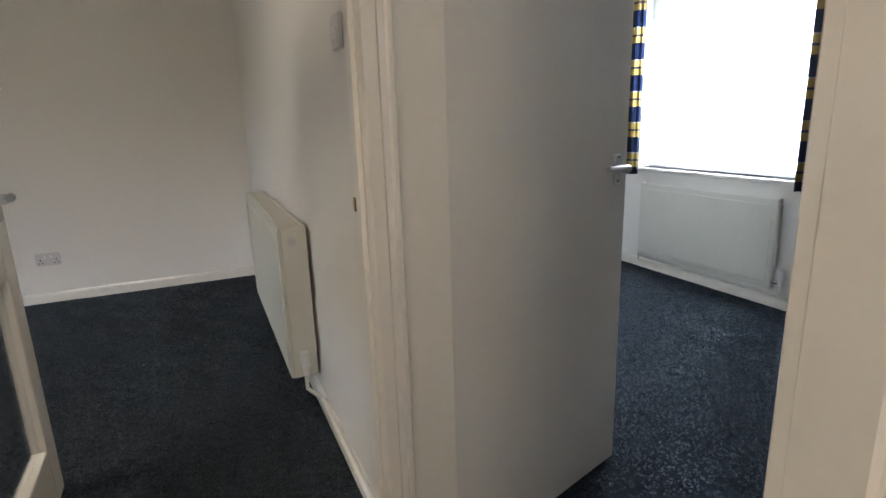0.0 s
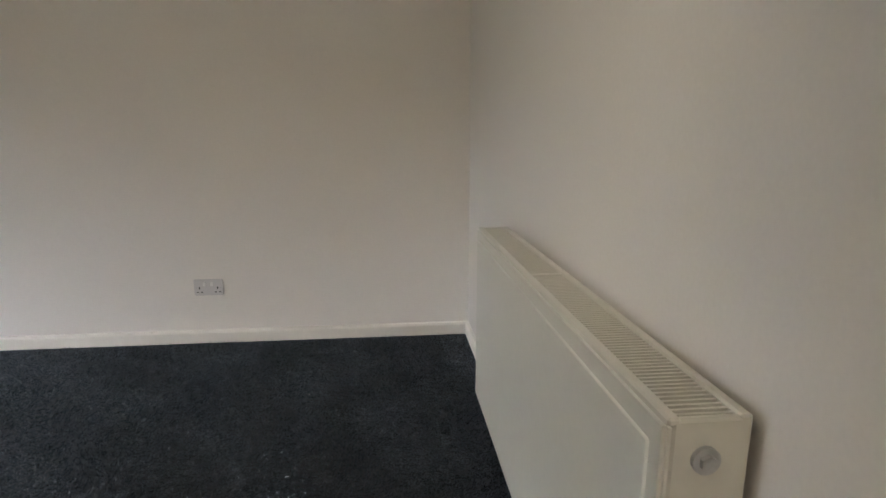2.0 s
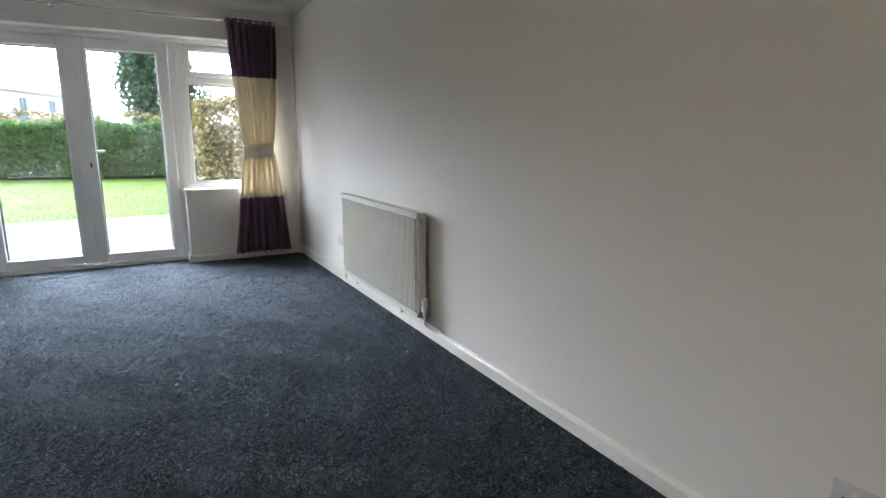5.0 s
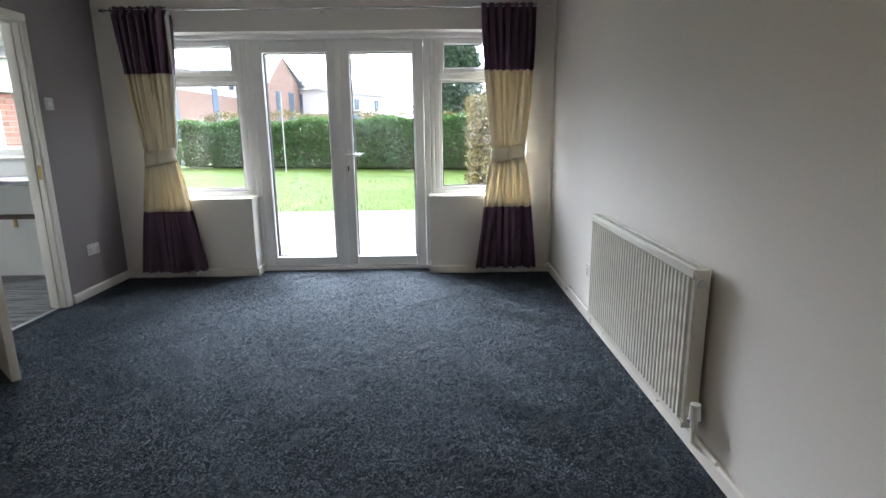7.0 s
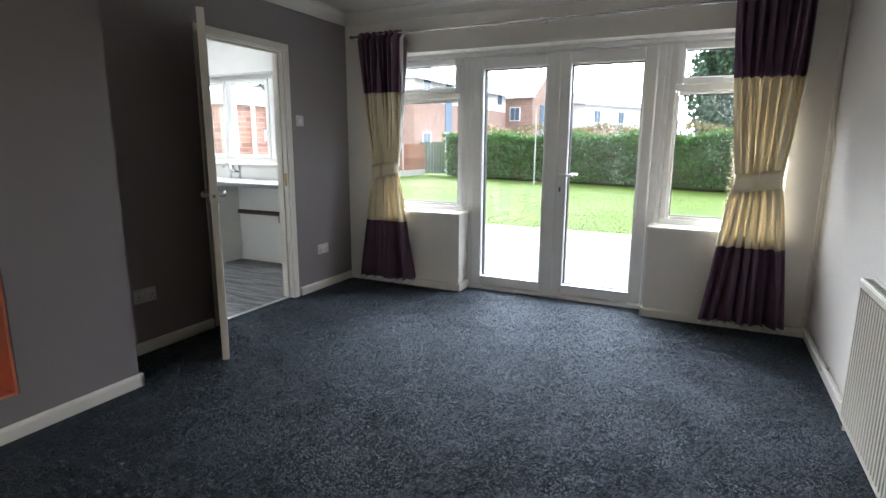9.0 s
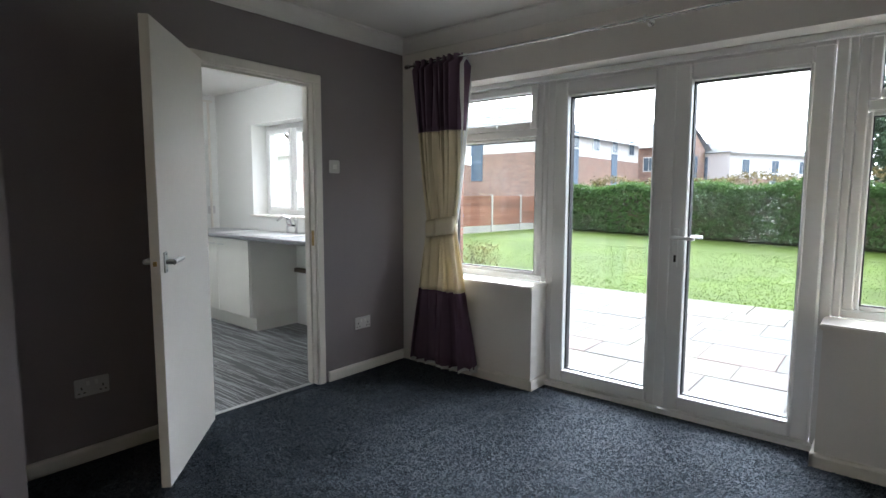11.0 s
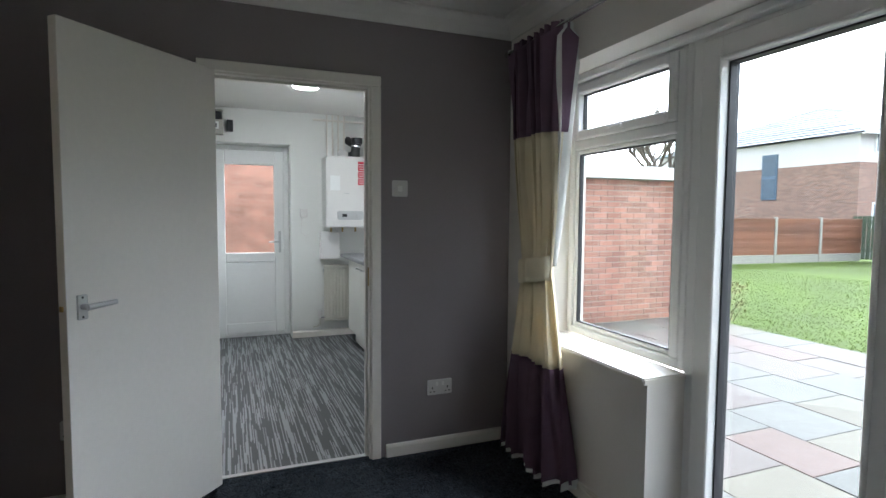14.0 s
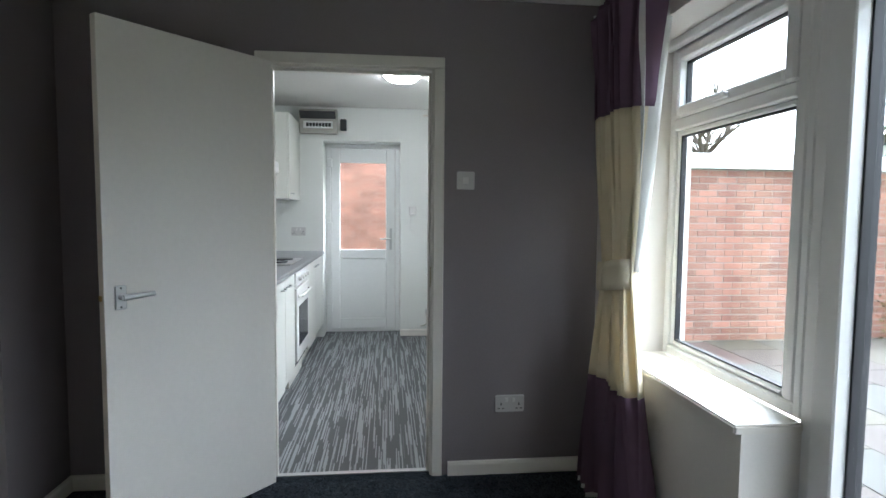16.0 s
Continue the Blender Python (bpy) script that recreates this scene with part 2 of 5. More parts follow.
DOORP = mat("door_paint", (0.74, 0.705, 0.66), 0.4, grain=50, vary=0.03, bump=0.08)
UPVC = mat("white_upvc", (0.84, 0.84, 0.83), 0.3, grain=30, vary=0.02, bump=0.02)
RADP = mat("radiator_enamel", (0.63, 0.61, 0.54), 0.35, grain=60, vary=0.03, bump=0.03)
PLASTIC = mat("white_plastic", (0.74, 0.72, 0.7), 0.35, grain=60, vary=0.02, bump=0.0)
# White plastic for wall plates, their shading put into the colour.
SHADEDPLATE = mat("shaded_white_plastic", (0.6, 0.575, 0.565), 0.4, grain=60, vary=0.02, bump=0.0)
BOUNCEGREY = mat("bounce_grey", (0.07, 0.07, 0.07), 0.9, grain=30, vary=0.2, bump=0.3)
DARK = mat("dark_plastic", (0.02, 0.02, 0.022), 0.4, grain=60, vary=0.1, bump=0.02)
RUBBER = mat("black_rubber", (0.03, 0.03, 0.035), 0.6, grain=60, vary=0.1, bump=0.02)
CHROME = mat("chrome", (0.75, 0.75, 0.76), 0.18, 1.0, grain=60, vary=0.05, bump=0.0)
ALU = mat("satin_aluminium", (0.55, 0.55, 0.55), 0.38, 1.0, grain=200, vary=0.08, bump=0.03)
BRASS = mat("tarnished_brass", (0.45, 0.33, 0.15), 0.4, 1.0, grain=100, vary=0.15, bump=0.05)
CARPET = carpet_mat()
PILE = pile_mat()
VINYL = stripe_mat()
PURPLE = cloth_mat("plum_cloth", (0.19, 0.12, 0.175))
CREAMCL = cloth_mat("cream_cloth", (0.82, 0.745, 0.57))
LINING = cloth_mat("white_lining", (0.8, 0.8, 0.78))
CHECK = cloth_mat("check_cloth", (0.2, 0.2, 0.2), True)
NET = cloth_mat("white_blind", (0.85, 0.85, 0.85))
for n in NET.node_tree.nodes:
    if n.type == "MIX_SHADER":
        n.inputs[0].default_value = 0.75
        net_mix, net_clear = NET.node_tree.nodes.new("ShaderNodeMixShader"), NET.node_tree.nodes.new("ShaderNodeBsdfTransparent")
        net_mix.inputs[0].default_value = 0.3
        NET.node_tree.links.new(n.outputs[0], net_mix.inputs[1])
        NET.node_tree.links.new(net_clear.outputs[0], net_mix.inputs[2])
        NET.node_tree.links.new(net_mix.outputs[0], NET.node_tree.nodes["Material Output"].inputs[0])
        break
GLASS = glass_mat("clear_glass")
WETGLASS = glass_mat("rain_spotted_glass", 0.24)
OBSCURE = obscure_glass_mat()
LAMP = emit_mat("lamp_diffuser", (1, 0.97, 0.92), 21)
WARMLAMP = emit_mat("warm_lamp_diffuser", (1, 0.82, 0.58), 7.0)
HALLLAMP = emit_mat("hall_lamp_diffuser", (1, 0.82, 0.6), 7.5)
WORKTOP = mat("grey_worktop", (0.2, 0.2, 0.21), 0.35, grain=250, vary=0.3, bump=0.05)
UNIT = mat("cream_melamine", (0.74, 0.73, 0.68), 0.3, grain=30, vary=0.02, bump=0.0)
STEEL = mat("brushed_steel", (0.6, 0.6, 0.6), 0.28, 1.0, grain=300, vary=0.06, bump=0.02)
OVENGLASS = mat("dark_oven_glass", (0.03, 0.03, 0.033), 0.1, grain=30, vary=0.1, bump=0.0)
REDTAPE = mat("red_label", (0.6, 0.03, 0.06), 0.5, grain=60, vary=0.1, bump=0)
BRICK = random_tone(mat("red_brick", (0.35, 0.172, 0.125), 0.9, grain=90, vary=0.2, bump=0.5, big=7), 0.3)
BRICKJ = island_tone(mat("red_brick_joined", (0.35, 0.172, 0.125), 0.9, grain=90, vary=0.2, bump=0.4, big=7), 0.3)
MORTAR = mat("mortar", (0.37, 0.34, 0.3), 0.95, grain=120, vary=0.15, bump=0.4)
SLABS = [random_tone(mat("paving_" + n, c, 0.7, spec=0.13, grain=90, vary=0.12, bump=0.25, big=3.5), 0.08) for n, c in
         (("buff", (0.114, 0.104, 0.084)), ("grey", (0.104, 0.102, 0.096)), ("pink", (0.11, 0.094, 0.088)), ("red", (0.116, 0.084, 0.075)))]
PATIOJOINT = mat("patio_joint", (0.078, 0.074, 0.066), 0.95, spec=0.1, grain=60, vary=0.25, bump=0.3)
GRASS = mat("grass_ground", (0.068, 0.102, 0.016), 0.9, spec=0.1, grain=14, vary=0.4, bump=0.5, big=0.55, dist=0.015, half=0.3)
BLADE = see_through(island_tone(mat("grass_blade", (0.09, 0.14, 0.022), 0.8, spec=0.1, grain=20, vary=0.2, bump=0, big=0.55), 0.2), (0.09, 0.14, 0.022), 0.5)
STEMBROWN = mat("stem_core_brown", (0.09, 0.07, 0.05), 0.95, grain=40, vary=0.3, bump=0.8, dist=0.02)
LEAF = see_through(island_tone(mat("hedge_leaf", (0.075, 0.14, 0.042), 0.6, spec=0.25, grain=8, vary=0.25, bump=0, big=0.8), 0.35), (0.08, 0.15, 0.03), 0.3)
CONIFER = island_tone(mat("conifer_leaf", (0.04, 0.075, 0.035), 0.7, grain=8, vary=0.25, bump=0), 0.5)
DRYLEAF = island_tone(mat("dry_leaf", (0.2, 0.16, 0.06), 0.8, grain=8, vary=0.3, bump=0), 0.5)
BARK = mat("bark", (0.1, 0.08, 0.06), 0.9, grain=40, vary=0.3, bump=0.7)
FENCE = random_tone(mat("fence_timber", (0.23, 0.1, 0.06), 0.85, grain=50, vary=0.2, bump=0.3), 0.2)
CONCRETE = mat("concrete", (0.42, 0.4, 0.36), 0.9, grain=70, vary=0.15, bump=0.4)
GATE = mat("green_stained_timber", (0.09, 0.12, 0.08), 0.85, grain=50, vary=0.2, bump=0.3)
RENDERW = mat("white_render", (0.78, 0.73, 0.71), 0.9, grain=30, vary=0.05, bump=0.2)
FARBRICK = brickwork_mat("far_brickwork", (0.32, 0.2, 0.155))
SLATE = island_tone(mat("roof_tile", (0.27, 0.29, 0.31), 0.7, grain=20, vary=0.15, bump=0.2), 0.25)
BLUEP = mat("blue_plastic", (0.02, 0.16, 0.5), 0.4, grain=30, vary=0.08, bump=0.02)
DARKGL = mat("far_window_glass", (0.1, 0.14, 0.19), 0.1, grain=5, vary=0.3, bump=0)
BLUECLAD = mat("blue_cladding", (0.12, 0.17, 0.24), 0.6, grain=20, vary=0.1, bump=0.05)


# ---- building helpers ----
def mesh_of(name, bm, material, smooth=False):
    me = bpy.data.meshes.new(name)
    bmesh.ops.recalc_face_normals(bm, faces=bm.faces)
    bm.to_mesh(me)
    bm.free()
    me.materials.append(material)
    if smooth:
        for p in me.polygons:
            p.use_smooth = True
        me.set_sharp_from_angle(angle=radians(40))
    return me


def part(name, bm, material, parent, label="", smooth=False):
    ob = new(name, mesh_of(name, bm, material, smooth))
    ob.parent = parent
    return tagged(ob, label)


def thing(name, m, label, category, group=""):
    ob = new(name)
    ob.matrix_world = m
    return tagged(ob, label, category, group)


def setting(name, bm, material, label, category, smooth=False):
    return tagged(new(name, mesh_of(name, bm, material, smooth)), label, category, kind="structure")


def box(x0, x1, y0, y1, z0, z1, bevel=0.0, bm=None, seg=1):
    own = bmesh.new()
    bmesh.ops.create_cube(own, size=1, matrix=Matrix.LocRotScale(((x0 + x1) / 2, (y0 + y1) / 2, (z0 + z1) / 2), None, (abs(x1 - x0), abs(y1 - y0), abs(z1 - z0))))
    if bevel:
        bmesh.ops.bevel(own, geom=own.edges[:], offset=bevel, segments=seg, affect="EDGES")
    if bm is None:
        return own
    me = bpy.data.meshes.new("tmp")
    own.to_mesh(me)
    own.free()
    bm.from_mesh(me)
    bpy.data.meshes.remove(me)
    return bm


def rod(a, b, r, bm=None, n=12, r2=None):
    bm = bm or bmesh.new()
    a, b = Vector(a), Vector(b)
    turn = (b - a).to_track_quat("Z", "Y").to_matrix().to_4x4()
    bmesh.ops.create_cone(bm, cap_ends=True, segments=n, radius1=r, radius2=r if r2 is None else r2, depth=(b - a).length, matrix=Matrix.Translation((a + b) / 2) @ turn)
    return bm


def tube(points, r, bm=None, n=10):
    bm = bm or bmesh.new()
    for a, b in zip(points, points[1:]):
        rod(a, b, r, bm, n)
    for p in points[1:-1]:
        bmesh.ops.create_uvsphere(bm, u_segments=n, v_segments=6, radius=r, matrix=Matrix.Translation(p))
    return bm


def frame_ring(y0, y1, z0, z1, wl, wr, wb, wt, x0, x1, bevel=0.006):
    """A rectangular frame in a plane of constant x."""
    bm = bmesh.new()
    box(x0, x1, y0, y0 + wl, z0, z1, bevel, bm)
    box(x0, x1, y1 - wr, y1, z0, z1, bevel, bm)
    box(x0, x1, y0 + wl, y1 - wr, z0, z0 + wb, bevel, bm)
    box(x0, x1, y0 + wl, y1 - wr, z1 - wt, z1, bevel, bm)
    return bm


def extrude_profile(profile, a, b, up=(0, 0, 1), bm=None):
    """Sweeps a profile of (out, up) pairs from a to b; out lies to the right of the way."""
    bm = bm or bmesh.new()
    a, b, up = Vector(a), Vector(b), Vector(up)
    out = (b - a).normalized().cross(up)
    rings = [[bm.verts.new(p + out * o + up * h) for o, h in profile] for p in (a, b)]
    n = len(profile)
    for i in range(n):
        bm.faces.new((rings[0][i], rings[0][(i + 1) % n], rings[1][(i + 1) % n], rings[1][i]))
    bm.faces.new(rings[0])
    bm.faces.new(rings[1][::-1])
    return bm


# ---- plan ----
XW, XE = -4.98, 1.40        # inner faces of the garden wall and the wall with the long radiator
YN, YK = 4.83, 1.09         # long radiator wall, kitchen partition
YC, XC = 1.50, -2.475       # face and corner of the chimney breast
CEILZ = 2.40
XF = -5.21                  # middle plane of the garden frames

# ---- structure: living room ----
def blocks(name, material, label, category, *dims):
    bm = bmesh.new()
    for d in dims:
        box(*d, bm=bm)
    return setting(name, bm, material, label, category)


blocks("floor_living", CARPET, "charcoal blue cut-pile carpet, fitted wall to wall", "carpet floor",
       (-5.2, 1.45, 1.035, 4.83, -0.05, 0), (0.42, 4.05, -1.5, 1.035, -0.05, 0), (1.45, 4.05, 1.035, 4.83, -0.05, 0))
blocks("ceiling_living", CEIL, "flat off-white painted ceiling", "ceiling", (-5.28, 4.3, 0.98, 5.05, CEILZ, CEILZ + 0.1), (0.3, 4.3, -1.6, 0.98, CEILZ, CEILZ + 0.1))
blocks("wall_north", CREAM, "long cream painted plaster wall", "wall", (-5.28, 4.3, YN, YN + 0.22, -0.05, CEILZ))
blocks("wall_east", CREAM, "cream painted partition behind the long radiator", "wall", (XE, XE + 0.1, 1.56, YN, 0, CEILZ))
blocks("wall_hall_east", CREAM, "cream painted hall wall with a bedroom doorway", "wall", (XE, XE + 0.1, -1.5, 0.69, 0, CEILZ), (XE, XE + 0.1, 0.69, 1.56, 2.02, CEILZ))
blocks("wall_hall_west", CREAM, "cream painted hall wall", "wall", (0.32, 0.42, -1.5, 1.5, 0, CEILZ))
blocks("wall_hall_south", CREAM, "cream painted end wall of the hall", "wall", (0.32, 4.3, -1.6, -1.5, 0, CEILZ))
blocks("wall_south", CREAM, "cream painted wall beside the living room door", "wall", (-0.95, 0.5, YC, YC + 0.12, 0, CEILZ), (0.5, XE, YC + 0.003, YC + 0.12, 2.02, CEILZ), (1.37, XE, YC + 0.003, YC + 0.117, 0, 2.02))
blocks("chimney_breast", GREY, "grey painted chimney breast with an open recess", "chimney breast",
       (XC, -1.93, YK, YC, 0, CEILZ), (-1.25, -0.95, YK, YC, 0, CEILZ), (-1.93, -1.25, YK, YC, 0, 0.19), (-1.93, -1.25, YK, YC, 1.05, CEILZ))
blocks("recess_lining", CORAL, "coral painted lining of the fireplace recess", "recess",
       (-1.927, -1.253, YK + 0.1, YK + 0.12, 0.193, 1.047), (-1.927, -1.915, YK + 0.12, YC - 0.004, 0.193, 1.047), (-1.265, -1.253, YK + 0.12, YC - 0.004, 0.193, 1.047),
       (-1.915, -1.265, YK + 0.12, YC - 0.004, 0.193, 0.205), (-1.915, -1.265, YK + 0.12, YC - 0.004, 1.035, 1.047))
OL, OR, OT = -4.15, -3.395, 1.975
bm = bmesh.new()
for d in ((XW - 0.14, OL - 0.03, 1.04, YK, 0, CEILZ), (OR + 0.03, -0.95, 1.04, YK, 0, CEILZ), (OL - 0.03, OR + 0.03, 1.04, YK, OT + 0.03, CEILZ)):
    box(*d, bm=bm)
setting("wall_kitchen_partition", bm, GREY, "mid-grey painted feature wall round the kitchen doorway", "wall")
blocks("wall_kitchen_side", WHITE, "white painted kitchen side of the partition", "wall",
       (-5.12, OL - 0.03, 0.985, 1.037, 0, CEILZ), (OR + 0.03, -2.65, 0.985, 1.037, 0, CEILZ), (OL - 0.03, OR + 0.03, 0.985, 1.037, OT + 0.03, CEILZ))
WL, DL, DR, WR = 1.40, 2.235, 3.775, 4.60
blocks("wall_garden", CREAM, "cream painted outer wall with dwarf walls below the windows", "wall",
       (-5.28, XW, YK, WL, -0.2, CEILZ), (-5.28, XW, WR, YN, -0.2, CEILZ), (-5.28, XW, WL, DL, -0.2, 0.66), (-5.28, XW, DR, WR, -0.2, 0.66),
       (-5.28, XW, WL, WR, 2.04, CEILZ))

# skirting, coving and the doorway trim
SK = [(0, 0), (0.018, 0), (0.018, 0.054), (0.012, 0.065), (0.0, 0.069)]
COV = [(0, 0), (0, -0.09), (0.012, -0.09), (0.022, -0.066), (0.045, -0.035), (0.078, -0.014), (0.1, -0.012), (0.1, 0)]


def run(name, profile, pts, material, label, z=0.0):
    bm = bmesh.new()
    for (x0, y0), (x1, y1) in pts:
        extrude_profile(profile, (x0, y0, z), (x1, y1, z), bm=bm)
    return setting(name, bm, material, label, "trim")


run("baseboard", SK, [((-4.98, YN), (XE, YN)), ((XE, YN), (XE, 1.68)), ((0.42, YC + 0.12), (-0.93, YC + 0.12)), ((-0.95, YC), (XC - 0.018, YC)), ((XC, YC + 0.018), (XC, YK)),
                      ((XC, YK), (OR + 0.08, YK)), ((OL - 0.09, YK), (XW, YK)), ((XW, YK), (XW, DL + 0.018)), ((XW + 0.018, DL), (-5.17, DL)), ((-5.17, DR), (XW + 0.018, DR)), ((XW, DR - 0.018), (XW, YN))][::1],
    GLOSS, "white gloss painted skirting board", 0.0)
run("trim_coving", COV, [((XW, YN), (XE, YN)), ((XE, YN), (XE, 1.62)), ((XC, YC), (XC, YK)), ((-0.95, YC), (XC - 0.1, YC)), ((XC, YK), (XW, YK)), ((XW, YK), (XW, YN))], CEIL, "off-white plaster coving below the ceiling", CEILZ)


def doorway_trim(name, x0, x1, y0, y1, top, face, label):
    """Lining and architrave of an opening in a wall of constant y; face: the side with the architrave."""
    bm = bmesh.new()
    box(x0 - 0.03, x0, y0, y1, 0, top, 0.002, bm)
    box(x1, x1 + 0.03, y0, y1, 0, top, 0.002, bm)
    box(x0 - 0.03, x1 + 0.03, y0, y1, top, top + 0.03, 0.002, bm)
    ym = (y0 + y1) / 2
    box(x0, x0 + 0.012, ym - 0.02, ym + 0.012, 0, top, 0.002, bm)
    box(x1 - 0.012, x1, ym - 0.02, ym + 0.012, 0, top, 0.002, bm)
    box(x0 + 0.012, x1 - 0.012, ym - 0.02, ym + 0.012, top - 0.012, top, 0.002, bm)
    for f, s in face:
        a, b = sorted((f, f + s * 0.016))
        box(x0 - 0.06, x0 - 0.008, a, b, 0, top + 0.008, 0.004, bm)
        box(x1 + 0.008, x1 + 0.06, a, b, 0, top + 0.008, 0.004, bm)
        box(x0 - 0.06, x1 + 0.06, a, b, top + 0.008, top + 0.06, 0.004, bm)
    return setting(name, bm, GLOSS, label, "door frame")


doorway_trim("trim_kitchen_doorway", OL, OR, 0.985, YK, OT, ((YK, 1), (0.985, -1)), "white gloss painted door lining and architrave")
doorway_trim("trim_living_doorway", 0.56, 1.338, YC - 0.002, YC + 0.12, 1.99, ((YC + 0.12, 1),), "cream gloss painted door lining and architrave")
blocks("trim_threshold", ALU, "thin aluminium strip between carpet and vinyl", "threshold", (OL, OR, 1.02, 1.05, 0.0, 0.005))
bm = box(OL - 0.002, OL + 0.002, 1.055, 1.08, 0.94, 1.04, 0.001)
setting("trim_strike_plate", bm, BRASS, "small brass strike plate in the door lining", "strike plate")
bm = box(1.335, 1.340, 1.612, 1.628, 0.955, 0.985, 0.001)
setting("trim_strike_plate_living", bm, BRASS, "small brass strike plate in the door lining", "strike plate")
# bedroom doorway
bm = bmesh.new()
for d in ((1.384, 1.52, 1.53, 1.56, 0, 2.0), (1.3845, 1.52, 0.681, 0.712, 0, 2.0), (1.384, 1.52, 0.67, 1.56, 2.0, 2.03)):
    box(*d, 0.002, bm)
box(1.384, 1.4, 0.645, 0.702, 0, 2.05, 0.004, bm)
box(1.384, 1.4, 1.535, 1.495, 0, 2.05, 0.004, bm)
setting("trim_bedroom_doorway", bm, GLOSS, "cream gloss painted bedroom door lining", "door frame")


# ---- garden doors and windows ----
def pane(name, y0, y1, z0, z1, material, parent, x=XF):
    ob = part(name, box(x - 0.004, x + 0.004, y0, y1, z0, z1), material, parent)
    ob.visible_shadow = False
    return ob


def lever(parent, at, way, material, length=0.11, plate=(0.022, 0.075)):
    """Handle on a plate that faces +x of its parent; way: +1 or -1 along y."""
    x, y, z = at
    h = part("door_handle", box(x, x + 0.008, y - plate[0], y + plate[0], z - plate[1], z + plate[1], 0.003), material, parent)
    bm = rod((x + 0.006, y, z + 0.02), (x + 0.045, y, z + 0.02), 0.010)
    rod((x + 0.043, y - way * 0.008, z + 0.02), (x + 0.043, y + way * length, z + 0.014), 0.011, bm, r2=0.008)
    part("lever", bm, material, h, smooth=True)
    return h


gf = tagged(new("window_1"), "white plastic garden window and door frame with a painted sill", "window", kind="structure")
for a, c in ((WL, DL - 0.014), (DR + 0.014, WR)):
    part("window_frame", frame_ring(a, c, 0.69, 2.04, 0.035, 0.035, 0.04, 0.045, XF - 0.035, XF + 0.035), UPVC, gf)
bm = frame_ring(DL - 0.012, DR + 0.012, 0.0, 2.03, 0.05, 0.05, 0.035, 0.045, XF - 0.038, XF + 0.038)
part("door_frame", bm, UPVC, gf)


def side_window(y0, y1):
    """Fixed lower light and a small top-hung sash over a transom."""
    part("transom", box(XF - 0.034, XF + 0.034, y0, y1, 1.665, 1.715, 0.006), UPVC, gf)
    part("bead", frame_ring(y0, y1, 0.73, 1.665, 0.022, 0.022, 0.022, 0.022, XF - 0.012, XF + 0.02), UPVC, gf)
    part("gasket", frame_ring(y0 + 0.022, y1 - 0.022, 0.752, 1.643, 0.006, 0.006, 0.006, 0.006, XF - 0.012, XF + 0.012, 0.001), RUBBER, gf)
    pane("pane", y0 + 0.024, y1 - 0.024, 0.754, 1.641, WETGLASS, gf)
    sash = part("sash", frame_ring(y0 - 0.004, y1 + 0.004, 1.715, 1.998, 0.048, 0.048, 0.048, 0.048, XF - 0.02, XF + 0.048, 0.008), UPVC, gf)
    part("sash_gasket", frame_ring(y0 + 0.044, y1 - 0.044, 1.763, 1.95, 0.006, 0.006, 0.006, 0.006, XF - 0.012, XF + 0.012, 0.001), RUBBER, sash)
    pane("sash_pane", y0 + 0.046, y1 - 0.046, 1.765, 1.948, WETGLASS, sash)
    ym = (y0 + y1) / 2
    bm = box(XF + 0.048, XF + 0.06, ym - 0.045, ym + 0.045, 1.727, 1.747, 0.004)
    box(XF + 0.058, XF + 0.078, ym - 0.05, ym + 0.055, 1.732, 1.748, 0.005, bm)
    part("window_handle", bm, UPVC, sash)


side_window(WL + 0.035, 2.14)
side_window(3.87, WR - 0.035)
part("mullion", box(XF - 0.034, XF + 0.034, 2.14, DL - 0.05, 0.73, 2.0, 0.006), UPVC, gf)
part("mullion", box(XF - 0.034, XF + 0.034, DR + 0.05, 3.87, 0.73, 2.0, 0.006), UPVC, gf)
for a, b in ((WL, DL + 0.012), (DR - 0.012, WR)):
    part("window_sill", box(-5.17, XW + 0.03, a, b, 0.662, 0.69, 0.006, seg=2), GLOSS, gf)
part("head_trim", box(-5.17, -5.13, WL, WR, 2.005, 2.038, 0.004), UPVC, gf)


